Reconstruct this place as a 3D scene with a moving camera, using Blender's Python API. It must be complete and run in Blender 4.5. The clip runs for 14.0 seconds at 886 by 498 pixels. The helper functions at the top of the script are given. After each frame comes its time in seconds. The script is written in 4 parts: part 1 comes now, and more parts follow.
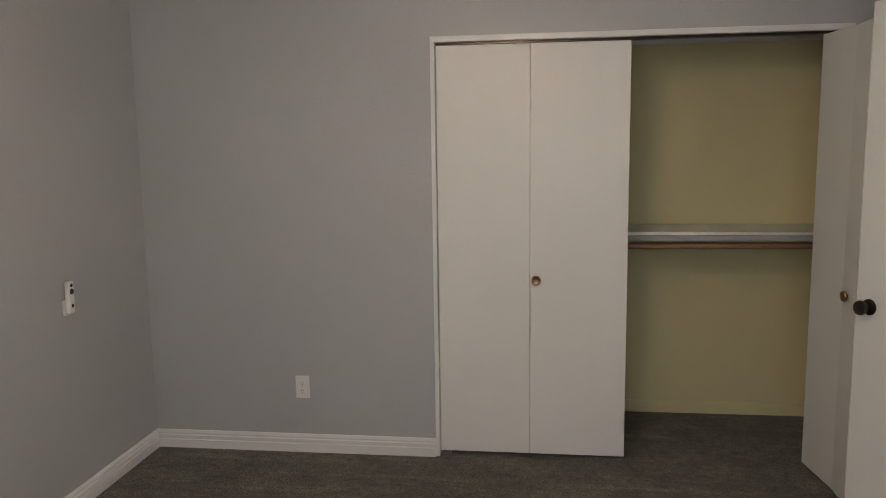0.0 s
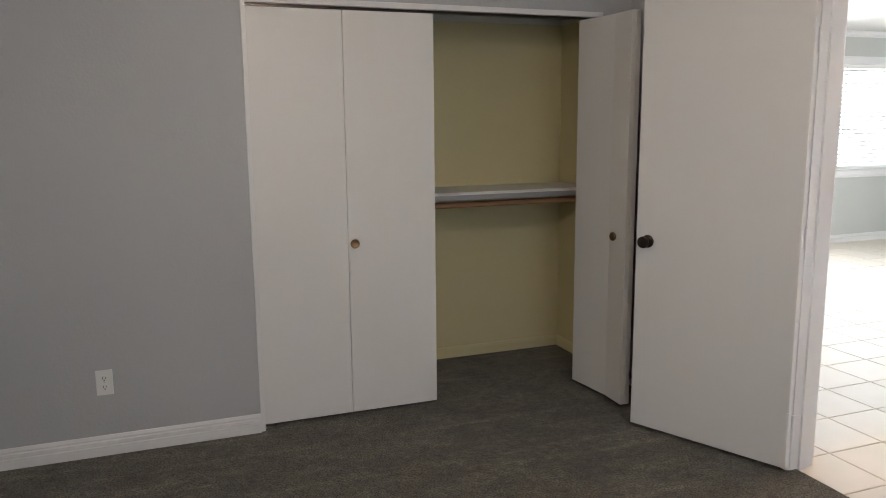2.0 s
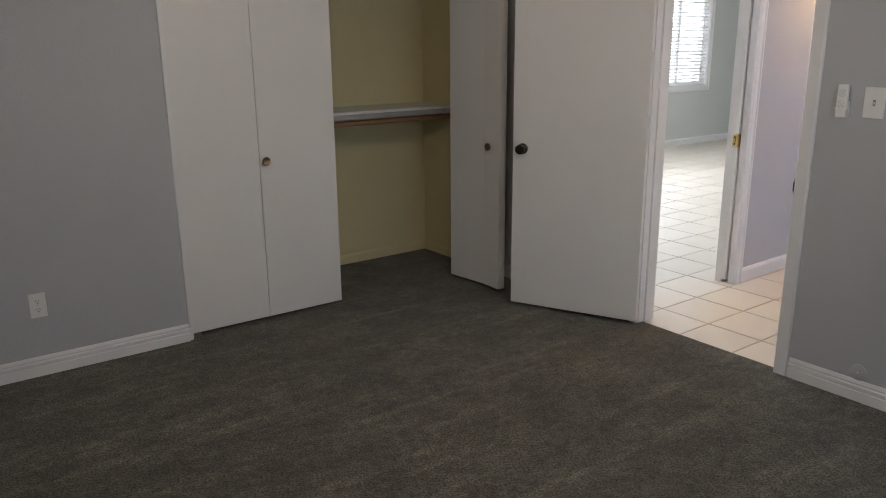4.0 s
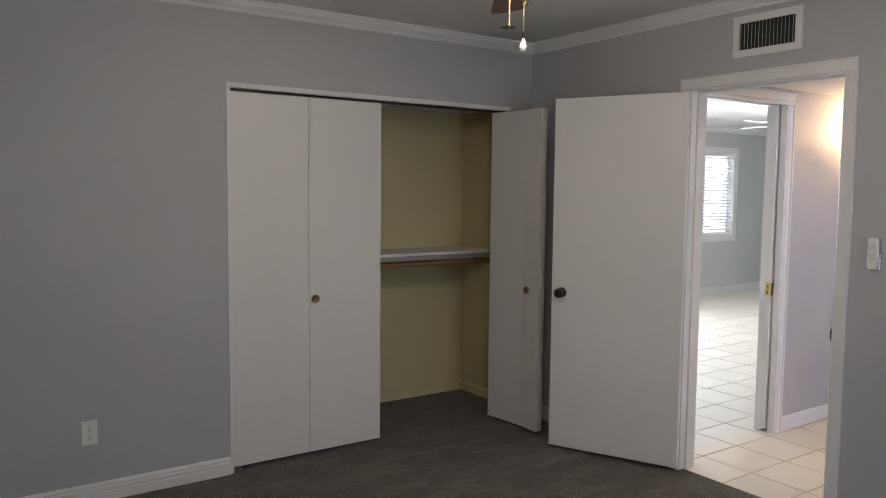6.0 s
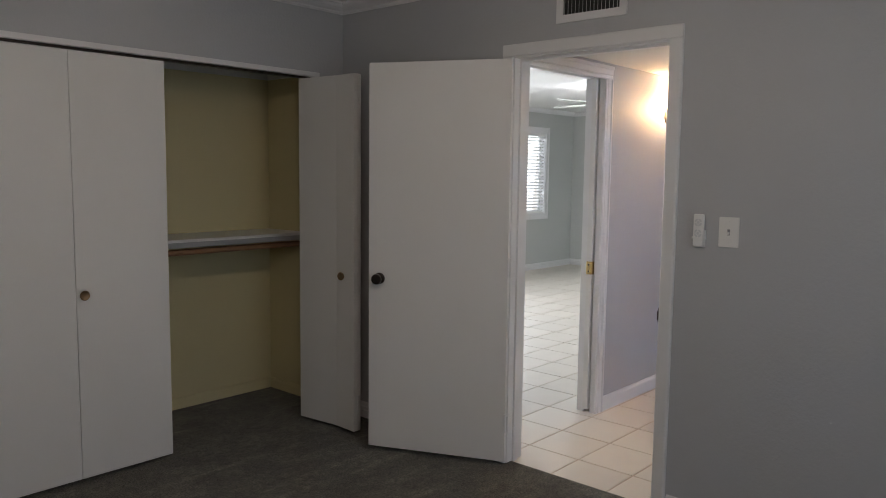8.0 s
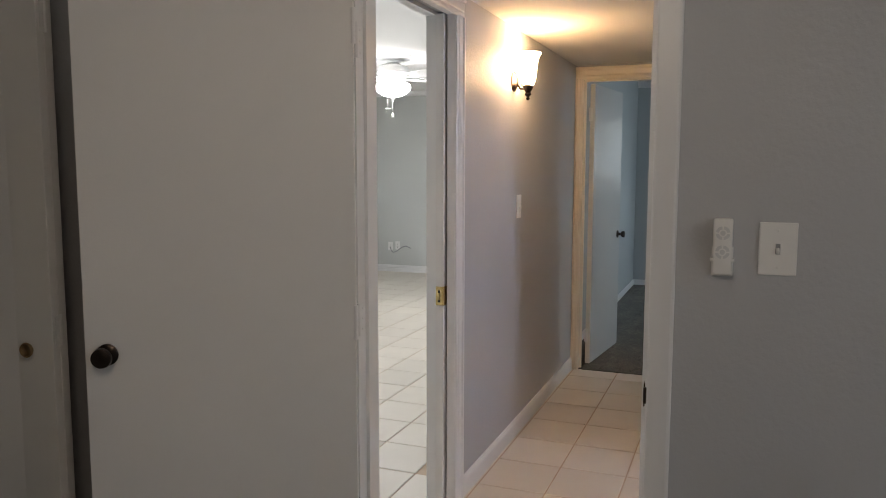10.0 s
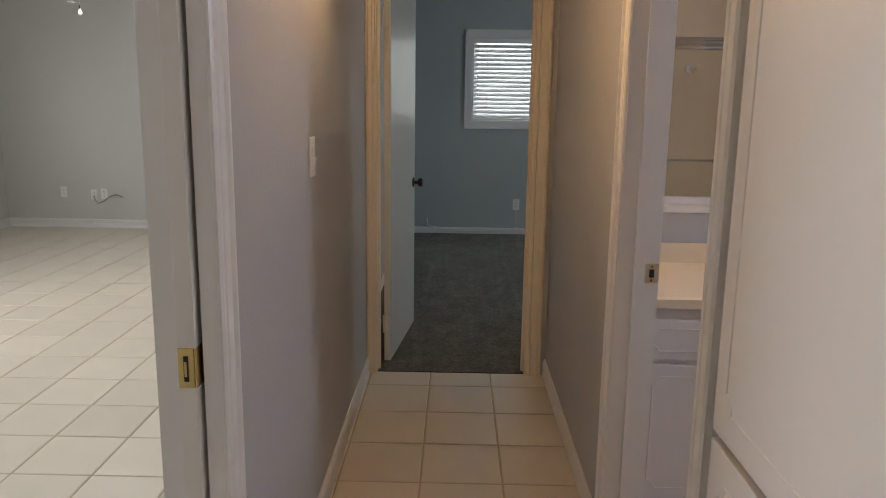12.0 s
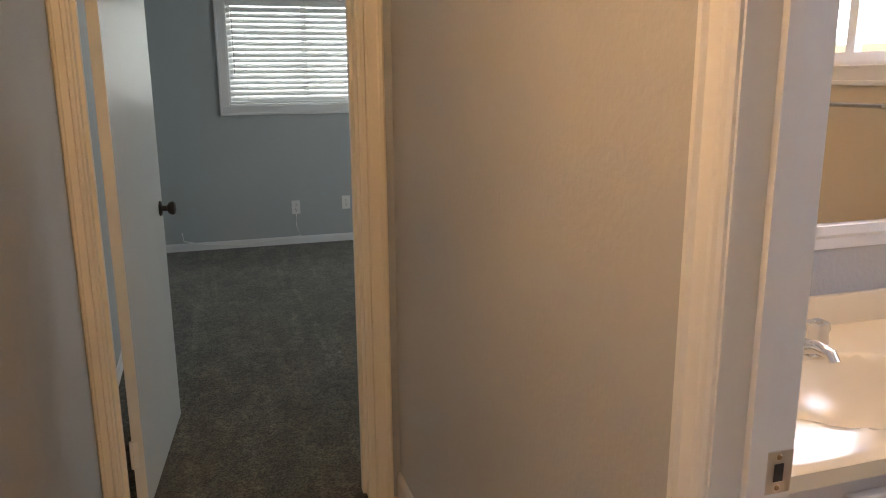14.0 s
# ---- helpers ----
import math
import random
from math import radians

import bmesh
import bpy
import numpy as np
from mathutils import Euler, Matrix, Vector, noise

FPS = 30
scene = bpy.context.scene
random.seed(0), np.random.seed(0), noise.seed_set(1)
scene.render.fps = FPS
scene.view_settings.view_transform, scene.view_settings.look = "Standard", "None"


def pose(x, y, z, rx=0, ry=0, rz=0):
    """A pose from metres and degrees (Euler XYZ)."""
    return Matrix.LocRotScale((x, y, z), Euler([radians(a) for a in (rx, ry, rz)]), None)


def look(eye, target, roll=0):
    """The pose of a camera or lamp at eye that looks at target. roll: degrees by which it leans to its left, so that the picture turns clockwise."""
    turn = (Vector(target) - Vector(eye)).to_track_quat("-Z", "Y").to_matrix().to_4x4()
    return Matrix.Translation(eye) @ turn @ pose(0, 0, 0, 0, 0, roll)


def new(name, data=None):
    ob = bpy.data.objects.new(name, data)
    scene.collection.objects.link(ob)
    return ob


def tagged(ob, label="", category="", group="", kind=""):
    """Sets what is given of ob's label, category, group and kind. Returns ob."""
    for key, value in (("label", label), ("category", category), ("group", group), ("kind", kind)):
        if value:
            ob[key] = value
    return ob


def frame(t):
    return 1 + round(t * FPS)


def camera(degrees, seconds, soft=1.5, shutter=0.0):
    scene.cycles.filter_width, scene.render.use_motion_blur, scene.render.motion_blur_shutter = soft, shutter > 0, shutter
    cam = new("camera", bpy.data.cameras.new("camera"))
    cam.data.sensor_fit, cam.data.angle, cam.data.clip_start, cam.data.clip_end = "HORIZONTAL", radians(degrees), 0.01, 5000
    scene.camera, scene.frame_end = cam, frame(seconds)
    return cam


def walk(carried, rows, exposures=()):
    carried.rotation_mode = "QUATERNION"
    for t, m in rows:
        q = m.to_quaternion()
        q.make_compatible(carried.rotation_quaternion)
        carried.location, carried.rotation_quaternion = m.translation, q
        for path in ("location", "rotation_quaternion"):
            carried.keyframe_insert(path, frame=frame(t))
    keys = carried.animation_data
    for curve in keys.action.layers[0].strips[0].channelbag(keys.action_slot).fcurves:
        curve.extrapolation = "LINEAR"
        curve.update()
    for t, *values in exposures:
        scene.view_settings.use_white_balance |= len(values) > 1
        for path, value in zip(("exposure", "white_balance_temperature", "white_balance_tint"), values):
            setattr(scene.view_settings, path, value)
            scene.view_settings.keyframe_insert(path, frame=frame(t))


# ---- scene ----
cam = camera(60.5, 14.0, soft=1.0)
PATH = [
    (0, (0.770, -0.018, 1.526), (0.519, 1.946, 1.257), -0.8),
    (0.5, (0.524, -0.015, 1.488), (0.676, 1.954, 1.170), 0.1),
    (1, (0.272, -0.108, 1.485), (0.565, 1.84, 1.14), 0.9),
    (1.5, (0.118, -0.129, 1.458), (0.519, 1.803, 1.132), 0.3),
    (2, (-0.133, -0.016, 1.476), (0.563, 1.829, 1.142), -0.5),
    (2.5, (-0.384, -0.046, 1.486), (0.622, 1.637, 1.09), -1.0),
    (3, (-0.698, -0.136, 1.507), (0.439, 1.436, 1.023), -1.1),
    (3.2, (-0.748, -0.15, 1.502), (0.407, 1.398, 0.985), -0.6),
    (5.3, (-1.012, -0.273, 1.477), (0.1, 1.309, 0.966), 0.7),
    (5.5, (-1.027, -0.271, 1.474), (0.08, 1.346, 1.075), 0.6),
    (6, (-1.034, -0.263, 1.496), (0.101, 1.376, 1.34), 0.6),
    (6.5, (-1.008, -0.258, 1.504), (0.174, 1.355, 1.447), 0.5),
    (7, (-0.973, -0.244, 1.49), (0.288, 1.304, 1.374), 0.5),
    (7.5, (-0.895, -0.154, 1.467), (0.485, 1.281, 1.269), 0.5),
    (7.7, (-0.831, -0.08, 1.468), (0.594, 1.309, 1.263), 0.6),
    (9.8, (0.268, 1.185, 1.454), (2.085, 1.996, 1.257), 0.2),
    (10, (0.416, 1.301, 1.426), (2.269, 2.023, 1.213), 0.1),
    (10.5, (0.84, 1.522, 1.439), (2.763, 2.022, 1.21), 0.6),
    (11, (1.259, 1.666, 1.468), (3.216, 2.0, 1.229), 0.5),
    (11.5, (1.587, 1.823, 1.439), (3.557, 1.992, 1.136), 0.7),
    (12, (1.934, 1.933, 1.407), (3.895, 1.964, 1.017), 0.8),
    (12.5, (2.337, 1.966, 1.404), (4.293, 1.961, 0.986), 0.7),
    (13, (2.69, 2.02, 1.404), (4.638, 1.914, 0.96), 0.4),
    (13.5, (3.058, 2.054, 1.393), (4.985, 1.777, 0.934), 0.3),
    (14, (3.401, 2.015, 1.4), (5.261, 1.432, 0.956), -0.4),
]
EXPOSURE = [(0, 1.36, 7250, 14), (0.5, 1.28, 7250, 14), (1, 1.0, 7200, 14), (1.5, 0.97, 7100, 13.5), (2, 1.36, 6700, 13), (2.5, 0.9, 6600, 13), (3, 0.75, 6620, 13), (5.5, 1.36, 6560, 13), (6, 1.02, 6520, 13), (6.5, 0.72, 6550, 13), (7.5, 0.58, 6500, 13), (10.5, 0.44, 7100, 14), (11, 0.42, 7300, 14.5), (12, 0.14, 7450, 15), (12.5, 0.28, 7560, 15), (13, 0.74, 7700, 15.3), (13.5, 0.82, 7850, 15.5), (14, 0.62, 7900, 15.5)]
walk(cam, [(t, look(eye, target, roll)) for t, eye, target, roll in PATH], EXPOSURE)

# ---- world, lights ----
world = bpy.data.worlds.new("world")
scene.world = world
world.use_nodes = True
wn = world.node_tree
sky = wn.nodes.new("ShaderNodeTexSky")
sky.sky_type, sky.sun_disc = "NISHITA", False
sky.sun_elevation, sky.sun_rotation = radians(45), radians(270)
wn.links.new(sky.outputs[0], wn.nodes["Background"].inputs[0])
wn.nodes["Background"].inputs[1].default_value = 0.15

sun_data = bpy.data.lights.new("sun", "SUN")
sun_data.energy, sun_data.angle, sun_data.color = 3.0, radians(0.5), (1.0, 0.95, 0.87)
sun = new("sun", sun_data)
sun.matrix_world = look((-30, 0, 30), (0, 0, 0))


def window_light(name, m, w, h, watts, colour):
    d = bpy.data.lights.new(name, "AREA")
    d.shape, d.size, d.size_y, d.energy, d.color = "RECTANGLE", w, h, watts, colour
    ob = new(name, d)
    ob.matrix_world = m
    return ob


DAY = (0.88, 0.95, 1.0)
window_light("window_light_living", look((8.2, 6.87, 1.46), (8.2, 4.0, 1.2)), 1.75, 1.2, 8, DAY)
# added lamp with no known source, brightens the living room
window_light("fill_light_living", look((4.6, 6.9, 1.15), (4.5, 4.0, 0.9)), 2.1, 1.9, 60, DAY)
window_light("window_light_far", look((10.05, 1.15, 1.6), (7.0, 1.15, 1.3)), 1.2, 0.8, 10, (0.70, 0.88, 1.0))
# extra lamp added to lift the far bedroom; its source is invented
window_light("fill_light_far_bedroom", look((8.0, -1.25, 1.5), (8.0, 1.0, 1.0)), 1.5, 1.1, 16, (0.70, 0.88, 1.0))
window_light("window_light_bath", look((3.78, -0.50, 1.75), (3.85, 0.9, 1.2)), 0.45, 0.5, 10, (0.61, 0.72, 1.0))
window_light("window_light_bedroom", look((0.7, -0.9, 1.5), (0.7, 3.0, 1.2)), 1.5, 1.1, 4.2, DAY)

# ---- materials ----


def mat(name, colour, rough=0.6, metal=0.0, vary=0.06, scale=3.0, bump=0.0, bump_scale=200.0, spec=0.5, island=0.0, dist=0.002):
    m = bpy.data.materials.new(name)
    m.use_nodes = True
    nt = m.node_tree
    b = nt.nodes["Principled BSDF"]
    b.inputs["Roughness"].default_value = rough
    b.inputs["Metallic"].default_value = metal
    b.inputs["Specular IOR Level"].default_value = spec
    co = nt.nodes.new("ShaderNodeTexCoord")
    n1 = nt.nodes.new("ShaderNodeTexNoise")
    n1.inputs["Scale"].default_value = scale
    n1.inputs["Detail"].default_value = 6
    geo = nt.nodes.new("ShaderNodeNewGeometry")
    nt.links.new(geo.outputs["Position"], n1.inputs["Vector"])
    mix = nt.nodes.new("ShaderNodeMix")
    mix.data_type = "RGBA"
    mix.inputs[6].default_value = [c * (1 - vary) for c in colour] + [1]
    mix.inputs[7].default_value = [min(1, c * (1 + vary)) for c in colour] + [1]
    nt.links.new(n1.outputs["Fac"], mix.inputs[0])
    out = mix.outputs[2]
    if island:
        info = nt.nodes.new("ShaderNodeObjectInfo")
        hsv = nt.nodes.new("ShaderNodeHueSaturation")
        rng = nt.nodes.new("ShaderNodeMapRange")
        rng.inputs["To Min"].default_value, rng.inputs["To Max"].default_value = 1 - island, 1 + island
        nt.links.new(info.outputs["Random"], rng.inputs["Value"])
        nt.links.new(rng.outputs[0], hsv.inputs["Value"])
        nt.links.new(out, hsv.inputs["Color"])
        out = hsv.outputs[0]
    nt.links.new(out, b.inputs["Base Color"])
    if bump:
        n2 = nt.nodes.new("ShaderNodeTexNoise")
        n2.inputs["Scale"].default_value = bump_scale
        n2.inputs["Detail"].default_value = 4
        nt.links.new(geo.outputs["Position"], n2.inputs["Vector"])
        bp = nt.nodes.new("ShaderNodeBump")
        bp.inputs["Strength"].default_value = bump
        bp.inputs["Distance"].default_value = dist
        nt.links.new(n2.outputs["Fac"], bp.inputs["Height"])
        nt.links.new(bp.outputs[0], b.inputs["Normal"])
    return m


def glow(name, colour, strength, base=(0.9, 0.9, 0.88)):
    m = mat(name, base, 0.35, vary=0.02)
    b = m.node_tree.nodes["Principled BSDF"]
    b.inputs["Emission Color"].default_value = (*colour, 1)
    b.inputs["Emission Strength"].default_value = strength
    return m


def glass(name, colour=(1, 1, 1), rough=0.0, weight=1.0):
    m = bpy.data.materials.new(name)
    m.use_nodes = True
    b = m.node_tree.nodes["Principled BSDF"]
    b.inputs["Base Color"].default_value = (*colour, 1)
    b.inputs["Roughness"].default_value = rough
    b.inputs["Transmission Weight"].default_value = weight
    b.inputs["IOR"].default_value = 1.45
    return m


def carpet_material():
    m = mat("carpet", (0.074, 0.068, 0.053), 1.0, vary=0.28, scale=2.0, bump=0.9, bump_scale=260, spec=0.03, dist=0.004)
    nt = m.node_tree
    b = nt.nodes["Principled BSDF"]
    col = b.inputs["Base Color"].links[0].from_socket
    geo = nt.nodes.new("ShaderNodeNewGeometry")
    # yarn grain, clumped pile, and brushed strokes left by a vacuum
    for scale, detail, lo, hi, a, c, stretch in ((110, 5, 0.38, 0.62, 0.45, 1.65, 1), (26, 6, 0.32, 0.68, 0.68, 1.35, 1), (5.5, 5, 0.36, 0.64, 0.78, 1.25, 1.3), (1.6, 4, 0.50, 0.72, 0.92, 1.3, 1.6)):
        mp = nt.nodes.new("ShaderNodeMapping")
        mp.inputs["Rotation"].default_value = (0, 0, 0.35)
        mp.inputs["Scale"].default_value = (1, stretch, 1)
        n = nt.nodes.new("ShaderNodeTexNoise")
        n.inputs["Scale"].default_value, n.inputs["Detail"].default_value = scale, detail
        r = nt.nodes.new("ShaderNodeMapRange")
        r.inputs["From Min"].default_value, r.inputs["From Max"].default_value = lo, hi
        r.inputs["To Min"].default_value, r.inputs["To Max"].default_value = a, c
        hsv = nt.nodes.new("ShaderNodeHueSaturation")
        nt.links.new(geo.outputs["Position"], mp.inputs[0])
        nt.links.new(mp.outputs[0], n.inputs["Vector"])
        nt.links.new(n.outputs["Fac"], r.inputs["Value"])
        nt.links.new(r.outputs[0], hsv.inputs["Value"])
        nt.links.new(col, hsv.inputs["Color"])
        col = hsv.outputs[0]
    # long pale strokes where a vacuum turned the pile
    for turn, stretch, shift in ((0.10, (0.55, 13, 1), 0.0), (-0.32, (0.8, 10, 1), 3.7)):
        mp = nt.nodes.new("ShaderNodeMapping")
        mp.inputs["Location"].default_value = (shift, shift, 0)
        mp.inputs["Rotation"].default_value = (0, 0, turn)
        mp.inputs["Scale"].default_value = stretch
        n = nt.nodes.new("ShaderNodeTexNoise")
        n.inputs["Scale"].default_value, n.inputs["Detail"].default_value = 1.0, 2
        n.inputs["Distortion"].default_value = 0.35
        r = nt.nodes.new("ShaderNodeMapRange")
        r.inputs["From Min"].default_value, r.inputs["From Max"].default_value = 0.58, 0.70
        r.inputs["To Min"].default_value, r.inputs["To Max"].default_value = 1.0, 1.34
        hsv = nt.nodes.new("ShaderNodeHueSaturation")
        nt.links.new(geo.outputs["Position"], mp.inputs[0])
        nt.links.new(mp.outputs[0], n.inputs["Vector"])
        nt.links.new(n.outputs["Fac"], r.inputs["Value"])
        nt.links.new(r.outputs[0], hsv.inputs["Value"])
        nt.links.new(col, hsv.inputs["Color"])
        col = hsv.outputs[0]
    nt.links.new(col, b.inputs["Base Color"])
    b.inputs["Sheen Weight"].default_value = 0.2
    b.inputs["Sheen Roughness"].default_value = 0.6
    return m


def wood_material(name, dark, light, rough=0.4, axis=0):
    m = mat(name, dark, rough)
    nt = m.node_tree
    b = nt.nodes["Principled BSDF"]
    co = nt.nodes.new("ShaderNodeTexCoord")
    mp = nt.nodes.new("ShaderNodeMapping")
    sc = [60, 60, 60]
    sc[axis] = 3
    mp.inputs["Scale"].default_value = sc
    n = nt.nodes.new("ShaderNodeTexNoise")
    n.inputs["Scale"].default_value, n.inputs["Detail"].default_value = 1.0, 8
    mix = nt.nodes.new("ShaderNodeMix")
    mix.data_type = "RGBA"
    mix.inputs[6].default_value, mix.inputs[7].default_value = (*dark, 1), (*light, 1)
    nt.links.new(co.outputs["Object"], mp.inputs[0])
    nt.links.new(mp.outputs[0], n.inputs["Vector"])
    nt.links.new(n.outputs["Fac"], mix.inputs[0])
    nt.links.new(mix.outputs[2], b.inputs["Base Color"])
    return m


PAINT = mat("wall_paint", (0.445, 0.457, 0.482), 0.55, vary=0.025, scale=1.5, bump=0.42, bump_scale=85, dist=0.003)
FARPAINT = mat("blue_grey_paint", (0.415, 0.452, 0.468), 0.55, vary=0.025, scale=1.5, bump=0.3, bump_scale=95, dist=0.0025)
LIVING = mat("living_paint", (0.52, 0.54, 0.53), 0.55, vary=0.025, scale=1.5, bump=0.3, bump_scale=95, dist=0.0025)
BEIGE = mat("beige_paint", (0.62, 0.53, 0.40), 0.5, vary=0.03, scale=1.2, bump=0.2, bump_scale=90)
YELLOW = mat("yellow_paint", (0.67, 0.60, 0.365), 0.75, vary=0.03, scale=1.2, bump=0.3, bump_scale=90)
CEIL = mat("ceiling_paint", (0.72, 0.72, 0.71), 0.85, vary=0.02, bump=0.35, bump_scale=120)
TRIM = mat("trim_paint", (0.74, 0.74, 0.75), 0.35, vary=0.03, scale=6, bump=0.06, bump_scale=60)
CREAM = mat("cream_enamel", (0.80, 0.74, 0.64), 0.35, vary=0.04, scale=6, bump=0.05, bump_scale=60)
DOOR = mat("door_paint", (0.735, 0.73, 0.725), 0.42, vary=0.025, scale=2.5, bump=0.12, bump_scale=140)
DOOR_GLOSS = mat("gloss_door_paint", (0.72, 0.72, 0.71), 0.22, vary=0.02, scale=3, bump=0.08, bump_scale=25)
PLASTIC = mat("white_plastic", (0.78, 0.78, 0.77), 0.3, vary=0.01)
GREYPLASTIC = mat("grey_print", (0.25, 0.26, 0.28), 0.5)
LIGHTPRINT = mat("light_grey_print", (0.62, 0.63, 0.64), 0.4)
# near-black for black plastic, and for painted shade inside slots, holes and the vent
DARK = mat("black_and_slot_shade", (0.02, 0.02, 0.02), 0.6)
BRONZE = mat("dark_bronze", (0.045, 0.035, 0.03), 0.28, 0.8, vary=0.2, scale=40)
BRASS = mat("brass", (0.75, 0.55, 0.24), 0.25, 1.0, vary=0.12, scale=50)
ANTIQUE = mat("antique_brass", (0.30, 0.20, 0.11), 0.3, 1.0, vary=0.2, scale=50)
NICKEL = mat("satin_nickel", (0.62, 0.56, 0.50), 0.32, 1.0, vary=0.08, scale=60)
# grey of the shelf lip, darkened to include the shade on its front
LIP = mat("shaded_grey_lip", (0.36, 0.37, 0.39), 0.45, vary=0.06, scale=8)
CHROME = mat("chrome", (0.75, 0.75, 0.76), 0.08, 1.0, vary=0.02)
ALU = mat("brushed_aluminium", (0.62, 0.62, 0.62), 0.3, 1.0, vary=0.05)
CARPET = carpet_material()
TILE = mat("cream_tile", (0.66, 0.61, 0.54), 0.38, vary=0.07, scale=5, bump=0.12, bump_scale=18, island=0.05)
GROUT = mat("grout", (0.50, 0.385, 0.285), 0.95, vary=0.15, scale=12, bump=0.4, bump_scale=300)
MAHOGANY = wood_material("mahogany_blade", (0.06, 0.014, 0.010), (0.13, 0.035, 0.022), 0.3)
RODWOOD = wood_material("rod_wood", (0.22, 0.11, 0.055), (0.36, 0.20, 0.11), 0.5)
MARBLE = mat("cultured_marble", (0.78, 0.68, 0.52), 0.19, vary=0.04, scale=7)
CABINET = mat("cabinet_paint", (0.74, 0.72, 0.73), 0.4, vary=0.03, scale=5)
SHOWERTILE = mat("shower_tile", (0.62, 0.55, 0.42), 0.25, vary=0.06, scale=4, island=0.04)
BLIND = mat("blind_slat", (0.80, 0.80, 0.79), 0.45, vary=0.02)
MIRROR = mat("mirror_silver", (0.86, 0.87, 0.86), 0.01, 1.0, vary=0.0)
GLASS = glass("window_glass")
SHOWERGLASS = glass("shower_glass", (0.93, 0.95, 0.93), 0.02)
ACRYLIC = glass("acrylic", (0.98, 0.97, 0.95), 0.05, 0.72)
FAN_GLOW = glow("fan_glass", (1.0, 0.85, 0.68), 28.0)
FAN_GLOW_W = glow("living_fan_glass", (0.95, 0.98, 1.0), 40.0)
SCONCE_GLOW = glow("sconce_glass", (1.0, 0.62, 0.30), 66.0)
VANITY_GLOW = glow("vanity_bulb", (1.0, 0.67, 0.37), 32.0)
WHITEMETAL = mat("white_enamel", (0.78, 0.78, 0.78), 0.3, vary=0.02)
GROUND = mat("ground_soil", (0.30, 0.29, 0.26), 0.9, vary=0.2, scale=1.5)
STUCCO = mat("stucco", (0.62, 0.60, 0.55), 0.9, vary=0.08, scale=2, bump=0.4, bump_scale=60)
LEAF = mat("hedge_leaf", (0.07, 0.11, 0.045), 0.6, vary=0.4, scale=9)
TUB = mat("tub_enamel", (0.75, 0.72, 0.66), 0.15, vary=0.02)

# ---- mesh helpers ----


def box(bm, x0, x1, y0, y1, z0, z1, bevel=0.0, m=None):
    r = bmesh.ops.create_cube(bm, size=1.0)["verts"]
    for v in r:
        v.co = Vector(((x0 + x1) / 2 + v.co.x * (x1 - x0), (y0 + y1) / 2 + v.co.y * (y1 - y0), (z0 + z1) / 2 + v.co.z * (z1 - z0)))
    if bevel:
        es = list({e for v in r for e in v.link_edges})
        made = bmesh.ops.bevel(bm, geom=es, offset=bevel, segments=2, profile=0.6, affect="EDGES")
        r = list({v for f in made["faces"] for v in f.verts} | {v for v in r if v.is_valid})
    if m is not None:
        bmesh.ops.transform(bm, matrix=m, verts=r)
    return r


def lathe(bm, profile, n=28, m=None, flute=0.0, lobes=0):
    """Turns rows of (radius, height) about z."""
    rings = []
    for r, z in profile:
        ring = []
        for i in range(n):
            a = 2 * math.pi * i / n
            rr = r * (1 + flute * math.cos(lobes * a))
            ring.append(bm.verts.new((rr * math.cos(a), rr * math.sin(a), z)))
        rings.append(ring)
    for a, b in zip(rings, rings[1:]):
        for i in range(n):
            bm.faces.new((a[i], a[(i + 1) % n], b[(i + 1) % n], b[i]))
    if profile[0][0] > 1e-4:
        bm.faces.new(list(reversed(rings[0])))
    if profile[-1][0] > 1e-4:
        bm.faces.new(rings[-1])
    vs = [v for ring in rings for v in ring]
    if m is not None:
        bmesh.ops.transform(bm, matrix=m, verts=vs)
    return vs


def tube(bm, points, r, n=10):
    pts = [Vector(p) for p in points]
    rings = []
    for i, p in enumerate(pts):
        d = (pts[min(i + 1, len(pts) - 1)] - pts[max(i - 1, 0)]).normalized()
        q = d.to_track_quat("Z", "Y").to_matrix()
        rr = r[i] if isinstance(r, (list, tuple)) else r
        rings.append([bm.verts.new(p + q @ Vector((rr * math.cos(2 * math.pi * k / n), rr * math.sin(2 * math.pi * k / n), 0))) for k in range(n)])
    for a, b in zip(rings, rings[1:]):
        for k in range(n):
            bm.faces.new((a[k], a[(k + 1) % n], b[(k + 1) % n], b[k]))
    bm.faces.new(list(reversed(rings[0])))
    bm.faces.new(rings[-1])


def prism(bm, outline, a, b, axes=(0, 1, 2), m=None):
    """An outline of (u, v) pushed from a to b along the third axis; axes names where u, v and the push go."""
    def at(u, v, w):
        p = [0, 0, 0]
        p[axes[0]], p[axes[1]], p[axes[2]] = u, v, w
        return bm.verts.new(p)
    lo = [at(u, v, a) for u, v in outline]
    hi = [at(u, v, b) for u, v in outline]
    n = len(outline)
    for i in range(n):
        bm.faces.new((lo[i], lo[(i + 1) % n], hi[(i + 1) % n], hi[i]))
    bm.faces.new(list(reversed(lo)))
    bm.faces.new(hi)
    if m is not None:
        bmesh.ops.transform(bm, matrix=m, verts=lo + hi)
    return lo + hi


def mesh_of(name, bm, material, smooth=False):
    bmesh.ops.recalc_face_normals(bm, faces=bm.faces[:])
    me = bpy.data.meshes.new(name)
    bm.to_mesh(me)
    bm.free()
    me.materials.append(material)
    if smooth:
        for p in me.polygons:
            p.use_smooth = True
        me.set_sharp_from_angle(angle=radians(40))
    return me


